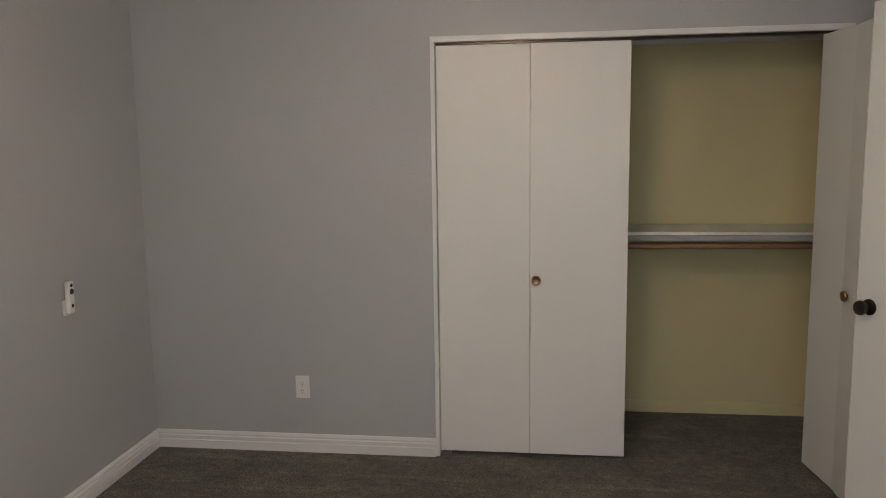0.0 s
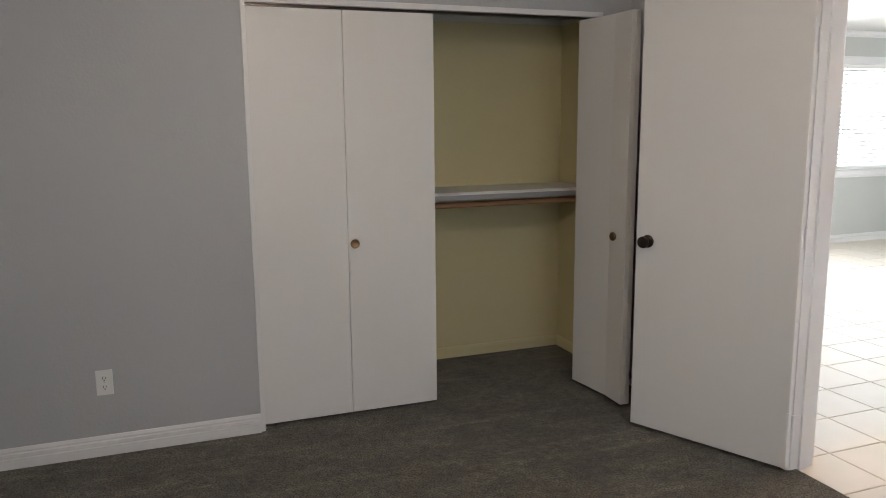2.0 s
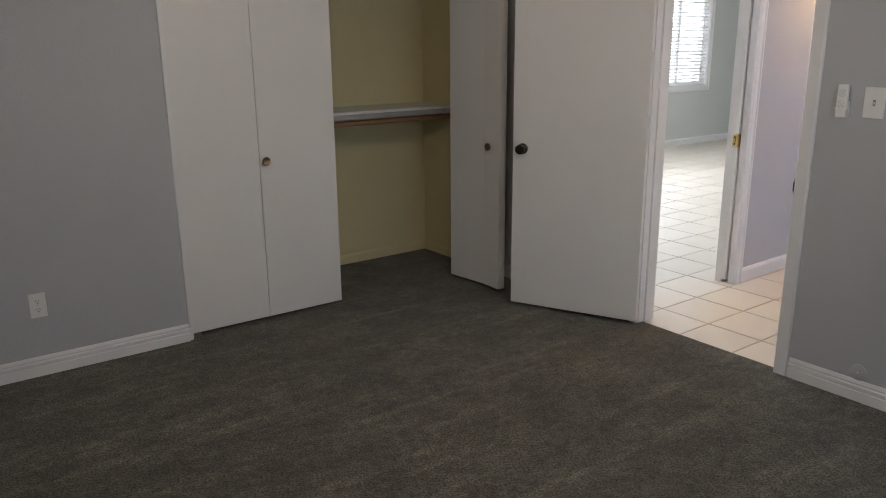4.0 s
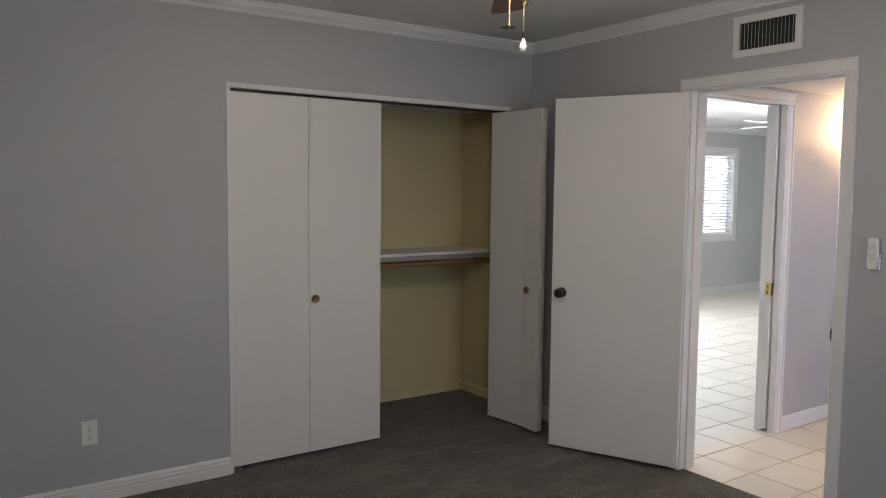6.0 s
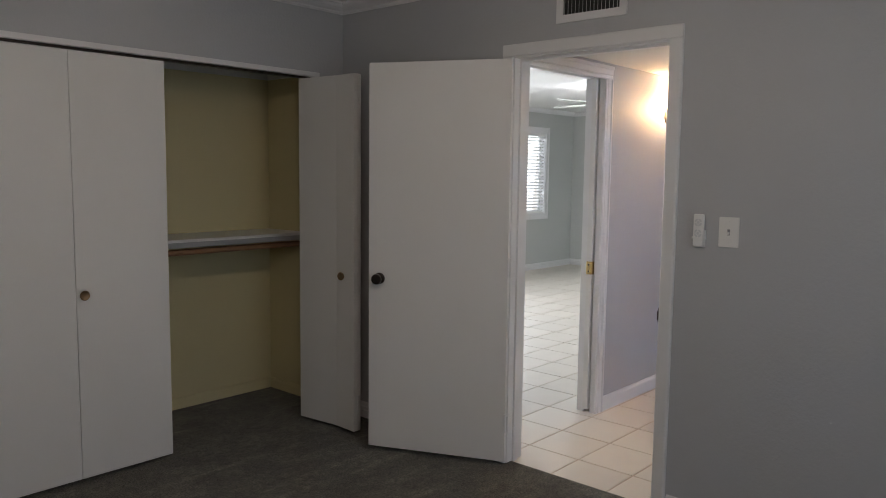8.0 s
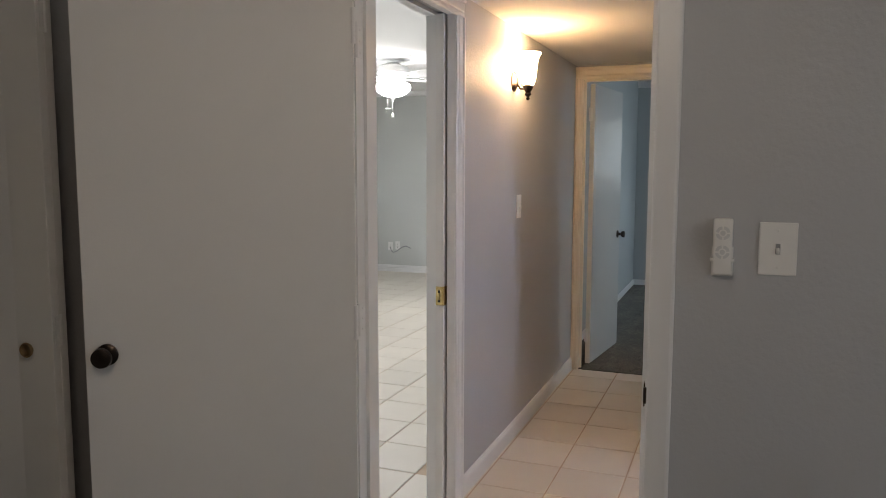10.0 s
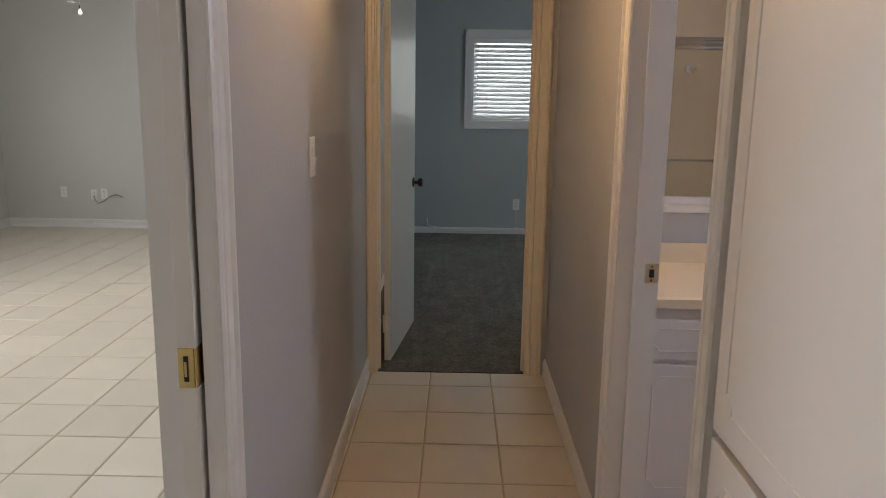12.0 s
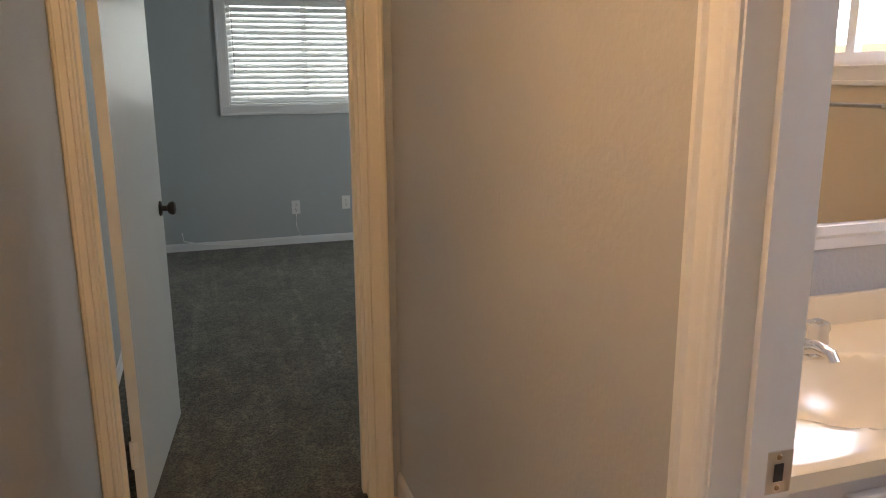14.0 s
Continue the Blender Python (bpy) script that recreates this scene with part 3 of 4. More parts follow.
def ceiling_fan(name, m, label, blade_mat, metal, glow_mat, turn, reach, drop, count=5, plate=0.0):
    ob = base(name, label, "ceiling fan", m)
    bm = bmesh.new()
    lathe(bm, [(0, 0), (0.09, 0), (0.095, -0.012), (0.085, -0.035), (0.05, -0.045), (0.05, -0.06), (0, -0.06)], 32)
    part("canopy", bm, metal, ob, "", True)
    if plate:
        bm = bmesh.new()
        lathe(bm, [(plate, 0), (plate, -0.008), (plate * 0.93, -0.016), (plate * 0.75, -0.012), (plate * 0.7, -0.020), (0, -0.022)], 40)
        part("ceiling_medallion", bm, metal, ob, "round moulded ceiling medallion", True)
    bm = bmesh.new()
    lathe(bm, [(0, -0.058), (0.07, -0.06), (0.115, -0.075), (0.125, -0.10), (0.125, -0.135), (0.105, -0.155), (0.07, -0.17), (0.06, -0.19), (0.09, -0.20), (0.09, -0.215), (0, -0.215)], 36)
    part("motor_housing", bm, metal, ob, "", True)
    for i in range(count):
        a = turn + 360 / count * i
        bm = bmesh.new()
        box(bm, 0.085, 0.235, -0.018, 0.018, -0.006, 0.0, 0.002)
        box(bm, 0.20, 0.25, -0.045, 0.045, -0.006, 0.0, 0.002)
        iron = part("blade_iron", bm, metal, ob)
        iron.matrix_local = pose(0, 0, -drop, 0, 0, a)
        bm = bmesh.new()
        out = [(0.215, -0.052), (0.235, -0.058), (reach * 0.6, -0.068), (reach - 0.05, -0.074), (reach - 0.012, -0.066), (reach, -0.040), (reach - 0.004, 0.0), (reach - 0.02, 0.045), (reach - 0.05, 0.070), (reach * 0.6, 0.068), (0.235, 0.058), (0.215, 0.052)]
        prism(bm, out, 0.0, 0.006)
        bl = part("blade", bm, blade_mat, ob)
        bl.matrix_local = pose(0, 0, -drop, 0, 0, a) @ pose(0, 0, 0.001, -12, 0, 0)
    bm = bmesh.new()
    g = -0.215
    lathe(bm, [(0.075, g), (0.110, g - 0.006), (0.138, g - 0.025), (0.142, g - 0.045), (0.134, g - 0.070), (0.118, g - 0.088), (0.098, g - 0.100), (0.070, g - 0.117), (0.035, g - 0.126), (0, g - 0.128)], 48, None, 0.022, 8)
    part("glass_bowl", bm, glow_mat, ob, "lit frosted white scalloped glass bowl", True)
    bm = bmesh.new()
    lathe(bm, [(0, g - 0.124), (0.022, g - 0.125), (0.022, g - 0.131), (0.013, g - 0.136), (0.013, g - 0.146), (0.007, g - 0.153), (0.005, g - 0.162), (0, g - 0.163)], 20)
    part("finial", bm, BRASS if blade_mat is MAHOGANY else metal, ob, "turned brass finial", True)
    chains = ((0.0, 0.004, g - 0.163, 0.082, 1), (-0.036, 0.029, g - 0.114, 0.118, 0))
    for x, y, z, ln, kind in chains:
        bm = bmesh.new()
        nb = int(ln / 0.0052)
        for j in range(nb):
            bmesh.ops.create_icosphere(bm, subdivisions=1, radius=0.0021, matrix=Matrix.Translation((x, y, z - j * 0.0052)))
        ch = part("pull_chain", bm, BRASS if blade_mat is MAHOGANY else PLASTIC, ob, "beaded pull chain")
        bm = bmesh.new()
        ze = z - ln
        if kind:
            lathe(bm, [(0.0035, ze), (0.0035, ze - 0.022), (0, ze - 0.022)], 12, Matrix.Translation((x, y, 0)))
            part("pull_cap", bm, BRONZE, ch)
            bm = bmesh.new()
            lathe(bm, [(0.0045, ze - 0.021), (0.005, ze - 0.026), (0.011, ze - 0.042), (0.0115, ze - 0.050), (0.008, ze - 0.058), (0, ze - 0.060)], 18, Matrix.Translation((x, y, 0)))
            part("pull_bulb", bm, PLASTIC, ch, "small ivory bulb-shaped pull", True)
        else:
            for q in range(5):
                prism(bm, [(0.003, -0.003), (0.02, -0.006), (0.026, 0.0), (0.02, 0.006), (0.003, 0.003)], -0.0015, 0.0015, m=pose(x, y, ze, 0, 0, 72 * q))
            part("pull_charm", bm, BRONZE if blade_mat is MAHOGANY else PLASTIC, ch, "small fan-shaped charm")
    return ob


ceiling_fan("ceiling_fan", pose(0.514, 1.548, H), "dark mahogany ceiling fan with a lit white glass bowl", MAHOGANY, BRONZE, FAN_GLOW, 55, 0.70, 0.245, 5)

# ---- hall ----
HN, HS, HC, HE = 2.378, 1.455, 2.12, 5.69
structure("wall_hall_north", [(2.42, 2.50, HN, 2.498, 0, H), (2.50, 3.318, HN, 2.498, 2.045, H), (3.318, HE, HN, 2.408, 0, H), (3.318, HE, 2.458, 2.498, 0, H), (4.12, HE, 2.408, 2.458, 0, H)], PAINT,
          "grey painted hall wall with a pocket door opening", "wall")
structure("wall_hall_south", [(2.42, 2.455, 1.34, HS, 0, H), (2.455, 3.215, 1.34, HS, 2.05, H), (3.215, 3.315, 1.34, HS, 0, H), (3.315, 4.122, 1.34, HS, 2.045, H), (4.122, HE, 1.34, HS, 0, H)], PAINT,
          "grey painted hall wall around the bathroom doorway", "wall")
structure("wall_hall_east", [(HE, 5.80, -1.1, 1.545, 0, H), (HE, 5.80, 1.545, 2.345, 2.045, H), (HE, 5.80, 2.345, 2.60, 0, H)], PAINT,
          "grey painted wall around the far bedroom doorway", "wall")
structure("ceiling_hall", [(2.42, HE, HS, HN, HC, HC + 0.08)], CEIL, "low white painted hall ceiling", "ceiling")
HALLBASE = [(0, 0), (0.012, 0), (0.012, 0.07), (0.006, 0.088), (0, 0.09)]
baseboard("baseboard_hall_north", "x", HN, -1, 3.385, HE - 0.002, HALLBASE)
baseboard("baseboard_hall_south", "x", HS, 1, 4.18, HE - 0.002, HALLBASE)
jamb("trim_far_jamb", "y", HE - 0.003, 5.803, 1.565, 2.325, 2.025, (HE + 0.045, HE + 0.075), "cream painted door jamb with a stop", material=CREAM)
casing("trim_far_casing", "y", HE, -1, 1.56, 2.33, 2.03, "cream moulded door casing", width=1.25, width_b=0.77, material=CREAM)
casing("trim_far_casing_room", "y", 5.80, 1, 1.56, 2.33, 2.03)
jamb("trim_bath_jamb", "x", 1.337, HS + 0.003, 3.335, 4.102, 2.025, (1.385, 1.412))
casing("trim_bath_casing", "x", HS, 1, 3.33, 4.106, 2.03, width=1.4, width_b=1.0)
casing("trim_pocket_casing", "x", HN, -1, 2.515, 3.307, 2.025, width=1.25)
casing("trim_pocket_casing_living", "x", 2.498, 1, 2.515, 3.36, 2.05)
bm = bmesh.new()
box(bm, 3.305, 3.318, HN - 0.002, 2.409, 0, 2.03)
box(bm, 3.305, 3.318, 2.4525, 2.500, 0, 2.03)
box(bm, 2.50, 2.515, HN - 0.002, 2.500, 0, 2.03)
box(bm, 2.515, 3.318, HN - 0.002, 2.409, 2.03, 2.045)
box(bm, 2.515, 3.318, 2.457, 2.500, 2.03, 2.045)
single("trim_pocket_jamb", bm, TRIM, "white split jamb of the pocket door", "door jamb", "structure")

pocket = base("pocket_door", "white pocket door slid into the wall with a brass edge latch", "door", pose(3.287, 2.417, 0))
slab("door_leaf", 0.76, 2.01, 0.035, pocket)
bm = bmesh.new()
box(bm, -0.003, 0.05, -0.0025, 0.002, 0.862, 0.94, 0.001)
box(bm, -0.004, 0.001, 0.002, 0.033, 0.862, 0.94, 0.001)
lk = part("latch", bm, BRASS, pocket, "polished brass pocket door latch")
bm = bmesh.new()
box(bm, -0.0052, -0.0038, 0.013, 0.022, 0.875, 0.925)
part("latch_slot", bm, DARK, lk)
bm = bmesh.new()
box(bm, -0.0075, -0.004, 0.015, 0.020, 0.885, 0.915, 0.0008)
part("edge_pull", bm, BRASS, lk)

# linen cabinet in the hall's south wall


def notched(w, h, r):
    """The routed outline of a cabinet front: a rectangle with scooped corners."""
    pts = []
    for cx, cz, a0 in ((w / 2, h / 2, 270), (-w / 2, h / 2, 0), (-w / 2, -h / 2, 90), (w / 2, -h / 2, 180)):
        for s in range(7):
            a = radians(a0 - s * 15)
            pts.append((cx + r * math.cos(a), cz + r * math.sin(a)))
    return pts


def routed_front(parent, m, w, h, thick=0.019, material=None, inset=0.055, r=0.03):
    """A lipped cabinet front in the xz plane that faces -y, with a routed bead."""
    bm = bmesh.new()
    box(bm, -w / 2, w / 2, -thick, 0, -h / 2, h / 2, 0.004)
    front = part("door", bm, material or CABINET, parent)
    front.matrix_local = m
    pts = notched(w - 2 * inset, h - 2 * inset, r)
    bm = bmesh.new()
    n = len(pts)
    ring = []
    for i in range(n):
        a, b, c = Vector(pts[i - 1]), Vector(pts[i]), Vector(pts[(i + 1) % n])
        d = (c - a).normalized()
        nrm = Vector((-d.y, d.x))
        ring.append([bm.verts.new((b.x + nrm.x * o, -thick - y, b.y + nrm.y * o)) for o, y in ((-0.0035, -0.001), (-0.001, 0.0022), (0.001, 0.0022), (0.0035, -0.001))])
    for i in range(n):
        for j in range(3):
            bm.faces.new((ring[i][j], ring[(i + 1) % n][j], ring[(i + 1) % n][j + 1], ring[i][j + 1]))
    part("bead", bm, material or CABINET, front)
    return front


linen = base("linen_cabinet", "white built-in hall linen cabinet with routed doors", "cabinet", pose(2.835, HS, 0, 0, 0, 180))
bm = bmesh.new()
for b in ((-0.378, -0.350, 0, 0.225, 0.0, 2.05), (0.350, 0.378, 0, 0.225, 0.0, 2.05), (-0.35, 0.35, 0, 0.225, 2.0, 2.05), (-0.35, 0.35, 0, 0.225, 0.0, 0.08), (-0.35, 0.35, 0.06, 0.225, 0.82, 0.85), (-0.35, 0.35, 0.21, 0.225, 0.08, 2.0)):
    box(bm, *b)
part("body", bm, CABINET, linen)
routed_front(linen, pose(0, -0.002, 1.424), 0.712, 1.158)
routed_front(linen, pose(0, -0.002, 0.457), 0.712, 0.744)

light_switch(pose(4.262, HN, 1.225), "white rocker light switch on the hall wall", True)

# wall sconce
sconce = base("wall_sconce", "lit white glass uplight sconce on a dark bronze bracket", "wall lamp", pose(4.15, HN, 1.875))
bm = bmesh.new()
lathe(bm, [(0.05, 0), (0.05, 0.006), (0.035, 0.014), (0.02, 0.02), (0, 0.02)], 24, pose(0, 0, -0.02, 90, 0, 0))
part("backplate", bm, BRONZE, sconce, "", True)
bm = bmesh.new()
tube(bm, [(0, -0.012, -0.02), (0, -0.035, -0.055), (0, -0.06, -0.06), (0, -0.075, -0.045)], 0.006)
part("arm", bm, BRONZE, sconce, "", True)
bm = bmesh.new()
lathe(bm, [(0, -0.115), (0.006, -0.113), (0.010, -0.105), (0.006, -0.098), (0.012, -0.092), (0.018, -0.085), (0.012, -0.075), (0.022, -0.062), (0.027, -0.048), (0.024, -0.04), (0, -0.04)], 22, Matrix.Translation((0, -0.075, 0)))
part("finial", bm, BRONZE, sconce, "turned dark bronze finial", True)
bm = bmesh.new()
lathe(bm, [(0.022, -0.045), (0.030, -0.030), (0.038, 0.0), (0.042, 0.045), (0.045, 0.075), (0.052, 0.10), (0.063, 0.115), (0.061, 0.117), (0.048, 0.098), (0.040, 0.07), (0.034, 0.03), (0.026, -0.025), (0.016, -0.035)], 32, Matrix.Translation((0, -0.075, 0)), 0.02, 6)
part("glass_shade", bm, SCONCE_GLOW, sconce, "lit fluted bell-shaped white glass shade", True)

# ---- far bedroom ----
RX, RN, RS = 9.87, 2.48, -1.1
structure("floor_far_bedroom", [(5.705, RX + 0.12, RS, 2.6, -0.10, 0.003)], CARPET, "dark grey-green carpet of the far bedroom", "carpet")
structure("ceiling_far_bedroom", [(5.80, RX + 0.12, RS - 0.12, 2.60, H, H + 0.1)], CEIL, "white ceiling of the far bedroom", "ceiling")
structure("wall_far_north", [(5.80, RX, RN, 2.60, 0, H)], FARPAINT, "blue-grey painted wall of the far bedroom", "wall")
structure("wall_far_south", [(HE, 7.2, RS - 0.12, RS, 0, H), (7.2, 8.8, RS - 0.12, RS, 0, 0.9), (7.2, 8.8, RS - 0.12, RS, 2.1, H), (8.8, RX, RS - 0.12, RS, 0, H)], FARPAINT, "blue-grey painted wall of the far bedroom", "wall")
WY0, WY1, WZ0, WZ1 = 0.52, 1.785, 1.175, 2.015
structure("wall_far_east", [(RX, RX + 0.12, RS - 0.12, WY0, 0, H), (RX, RX + 0.12, WY0, WY1, 0, WZ0), (RX, RX + 0.12, WY0, WY1, WZ1, H), (RX, RX + 0.12, WY1, 2.60, 0, H)], FARPAINT,
          "blue-grey painted window wall of the far bedroom", "wall")
baseboard("baseboard_far_east", "y", RX, -1, RS, RN, LOW_PROFILE)
baseboard("baseboard_far_north", "x", RN, -1, 5.87, RX - 0.012, LOW_PROFILE)
crown("trim_crown_far", "y", RX, -1, RS, RN)

far_door = base("far_bedroom_door", "open glossy white far bedroom door with dark knobs", "door", pose(5.826, 2.268, 0, 0, 0, -6.3))
slab("door_leaf", 0.752, 1.995, 0.035, far_door, 0.015, DOOR_GLOSS)
for side, y in ((90, 0.0), (-90, 0.035)):
    k = part("door_knob", knob_mesh(0.027, 0.06), BRONZE, far_door, "dark bronze round knob", True)
    k.matrix_local = pose(0.692, y, 0.905, side, 0, 0)
for z in (0.22, 1.80):
    hinge(far_door, pose(-0.002, 0.036, z, 0, 0, 0), None, "cream painted butt hinge")


def window(name, m, w, h, label, depth=0.12, slats=18, mullions=(0.5,), tilt=28, casing_w=0.075, pitch=0.044, blinds=True):
    """A window in a wall whose room face is y = 0, seen from -y, with its opening from x = 0 to w and z = 0 to h."""
    ob = base(name, label, "window", m, kind="structure")
    bm = bmesh.new()
    c = casing_w
    for x0, x1, z0, z1 in ((-c, w + c, h, h + c), (-c, w + c, -c, 0), (-c, 0, 0, h), (w, w + c, 0, h)):
        box(bm, x0, x1, -0.014, 0.002, z0, z1, 0.003)
    for x0, x1, z0, z1 in ((-c, w + c, h + c - 0.018, h + c), (-c, w + c, -c, -c + 0.018), (-c, -c + 0.018, -c, h + c), (w + c - 0.018, w + c, -c, h + c)):
        box(bm, x0, x1, -0.021, -0.012, z0, z1, 0.003)
    for x0, x1, z0, z1 in ((0, w, h - 0.012, h), (0, w, 0, 0.012), (0, 0.012, 0.012, h - 0.012), (w - 0.012, w, 0.012, h - 0.012)):
        box(bm, x0, x1, -0.004, depth, z0, z1)
    part("window_casing", bm, TRIM, ob, "white moulded window casing")
    bm = bmesh.new()
    for x0, x1, z0, z1 in ((0.012, w - 0.012, h - 0.05, h - 0.012), (0.012, w - 0.012, 0.012, 0.05), (0.012, 0.05, 0.05, h - 0.05), (w - 0.05, w - 0.012, 0.05, h - 0.05)):
        box(bm, x0, x1, depth - 0.045, depth - 0.01, z0, z1)
    for f in mullions:
        box(bm, w * f - 0.022, w * f + 0.022, depth - 0.046, depth - 0.009, 0.05, h - 0.05)
    part("sash", bm, PLASTIC, ob, "white sliding sash frame")
    bm = bmesh.new()
    box(bm, 0.045, w - 0.045, depth - 0.030, depth - 0.026, 0.045, h - 0.045)
    g = part("pane", bm, GLASS, ob)
    g.visible_shadow = False
    if not blinds:
        return ob
    bl = base("window_blind", "white two-inch slatted blind, partly open", "window blind", m)
    bm = bmesh.new()
    box(bm, 0.016, w - 0.016, 0.004, 0.05, h - 0.06, h - 0.014, 0.003)
    part("headrail", bm, BLIND, bl)
    bm = bmesh.new()
    box(bm, 0.018, w - 0.018, 0.008, 0.045, 0.016, 0.034, 0.004)
    part("bottom_rail", bm, BLIND, bl)
    bm = bmesh.new()
    v = prism(bm, [(-0.0235, 0), (-0.012, 0.0022), (0, 0.003), (0.012, 0.0022), (0.0235, 0), (0.012, 0.0002), (0, 0.0010), (-0.012, 0.0002)], 0.018, w - 0.018, (1, 2, 0))
    me = mesh_of("slat", bm, BLIND)
    z = 0.055
    i = 0
    while z < h - 0.07:
        s = new("slat", me)
        s.parent = bl
        s.matrix_local = pose(0, 0.027, z, tilt + 3 * math.sin(i * 1.7), 0, 0)
        z += pitch
        i += 1
    for f in (0.12, 0.5, 0.88):
        bm = bmesh.new()
        for y in (0.004, 0.050):
            box(bm, w * f - 0.0015, w * f + 0.0015, y - 0.0008, y + 0.0008, 0.02, h - 0.05)
        part("ladder_cord", bm, PLASTIC, bl)
    bm = bmesh.new()
    tube(bm, [(0.055, -0.004, h - 0.05), (0.056, -0.008, h * 0.55), (0.058, -0.006, h * 0.30)], 0.003, 8)
    part("wand", bm, ACRYLIC, bl, "clear tilt wand")
    return ob


window("window_1", pose(RX, WY1, WZ0, 0, 0, -90), WY1 - WY0, WZ1 - WZ0, "white-cased slider window with blind in the far bedroom", tilt=58, pitch=0.0435)
outlet(pose(RX, 1.297, 0.319, 0, 0, -90), "white wall outlet with a thin cable below it", "far bedroom outlets")
outlet(pose(RX, 0.866, 0.340, 0, 0, -90), "white duplex wall outlet above the baseboard", "far bedroom outlets")
bm = bmesh.new()
tube(bm, [(RX - 0.012, 1.297, 0.262), (RX - 0.012, 1.30, 0.16), (RX - 0.016, 1.27, 0.075), (RX - 0.02, 1.45, 0.055), (RX - 0.018, 1.75, 0.03), (RX - 0.02, 2.05, 0.05), (RX - 0.02, 2.22, 0.09), (RX - 0.015, 2.23, 0.16)], 0.004, 8)
single("coax_cable", bm, PLASTIC, "thin white cable trailing along the baseboard", "cable", smooth=True)

# unseen window added on the south side for the far bedroom's fill lamp
window("window_added_far", pose(8.8, RS, 0.9, 0, 0, 180), 1.6, 1.2, "unseen slider window added for the far bedroom fill light", blinds=False)
window("window_5", pose(1.5, S, 0.9, 0, 0, 180), 1.6, 1.2, "white-framed bedroom slider window", blinds=False)

# ---- living room ----
LN = 6.70
structure("ceiling_living", [(2.42, RX + 0.12, 2.47, LN + 0.12, H, H + 0.1)], CEIL, "white painted living room ceiling", "ceiling")
structure("wall_living_west", [(2.30, 2.42, 4.40, LN + 0.12, 0, H)], LIVING, "pale grey-green painted living room wall", "wall")
LX0, LX1, LZ0, LZ1 = 7.32, 9.10, 0.845, 2.085
structure("wall_living_north", [(2.42, 3.5, LN, LN + 0.12, 0, H), (3.5, 5.7, LN, LN + 0.12, 2.1, H), (5.7, LX0, LN, LN + 0.12, 0, H), (LX0, LX1, LN, LN + 0.12, 0, LZ0), (LX0, LX1, LN, LN + 0.12, LZ1, H), (LX1, RX, LN, LN + 0.12, 0, H)], LIVING,
          "pale grey-green painted living room window wall", "wall")
structure("wall_living_east", [(RX, RX + 0.12, 2.60, LN + 0.12, 0, H)], LIVING, "pale grey painted living room end wall", "wall")
structure("wall_living_south", [(HE, RX, 2.60, 2.70, 0, H)], LIVING, "pale grey painted living room wall", "wall")
baseboard("baseboard_living_north", "x", LN, -1, 5.8, RX)
baseboard("baseboard_living_east", "y", RX, -1, 2.70, LN - 0.014)
crown("trim_crown_living_north", "x", LN, -1, 2.42, RX)
crown("trim_crown_living_east", "y", RX, -1, 2.70, LN)
window("window_2", pose(LX0, LN, LZ0), LX1 - LX0, LZ1 - LZ0, "white-cased living room window with an open slatted blind", tilt=24, mullions=(0.66,), pitch=0.048)
# unseen opening, put in only to admit the living room fill lamp
window("window_added_living", pose(3.5, LN, 0.04), 2.2, 2.05, "unseen glazed opening added for the living room fill light", blinds=False, mullions=(0.5,))
for y, z in ((6.08, 0.378), (5.76, 0.35), (5.65, 0.362)):
    outlet(pose(RX, y, z, 0, 0, -90), "white wall plate on the living room end wall", "living room outlets")
bm = bmesh.new()
tube(bm, [(RX - 0.012, 5.76, 0.34), (RX - 0.05, 5.73, 0.30), (RX - 0.07, 5.69, 0.27), (RX - 0.06, 5.64, 0.29), (RX - 0.03, 5.58, 0.34), (RX - 0.02, 5.52, 0.36), (RX - 0.015, 5.45, 0.33)], 0.006, 8)
single("loose_cable", bm, GREYPLASTIC, "short loose grey cable hanging from a wall plate", "cable", smooth=True)
ceiling_fan("ceiling_fan", pose(6.95, 4.35, H) @ Matrix.Diagonal((1.18, 1.18, 1.05, 1)), "white ceiling fan with a lit glass bowl", WHITEMETAL, WHITEMETAL, FAN_GLOW_W, 20, 0.66, 0.188, 5, 0.19)

pedestal = base("pedestal", "small white turned pedestal on the living room floor", "pedestal", pose(9.70, 5.03, 0))
bm = bmesh.new()
box(bm, -0.075, 0.075, -0.075, 0.075, 0, 0.10, 0.005)
part("plinth", bm, WHITEMETAL, pedestal)
bm = bmesh.new()
lathe(bm, [(0.06, 0.10), (0.065, 0.12), (0.04, 0.14), (0.035, 0.17), (0.06, 0.19), (0.065, 0.21), (0.04, 0.23), (0.04, 0.25), (0.062, 0.27), (0.05, 0.30), (0, 0.30)], 24)
part("turned_stem", bm, WHITEMETAL, pedestal, "", True)

# ---- bathroom ----
BW, BE, BS, BN = 2.45, 4.82, -0.345, 1.17
structure("ceiling_bath", [(2.42, HE, BS - 0.12, 1.34, H, H + 0.1)], CEIL, "white bathroom ceiling", "ceiling")
structure("wall_bath_east", [(BE, BE + 0.12, BS - 0.12, 1.34, 0, H)], PAINT, "pale grey bathroom vanity wall", "wall")
structure("wall_bath_west", [(2.42, BW, BS - 0.12, BN, 0, H)], BEIGE, "cream bathroom wall behind the tub", "wall")
structure("wall_bath_linen", [(2.42, 3.33, BN, BN + 0.05, 0, H)], BEIGE, "cream bathroom wall at the tub end", "wall")
BX0, BX1, BZ0, BZ1 = 3.46, 4.10, 1.43, 2.05
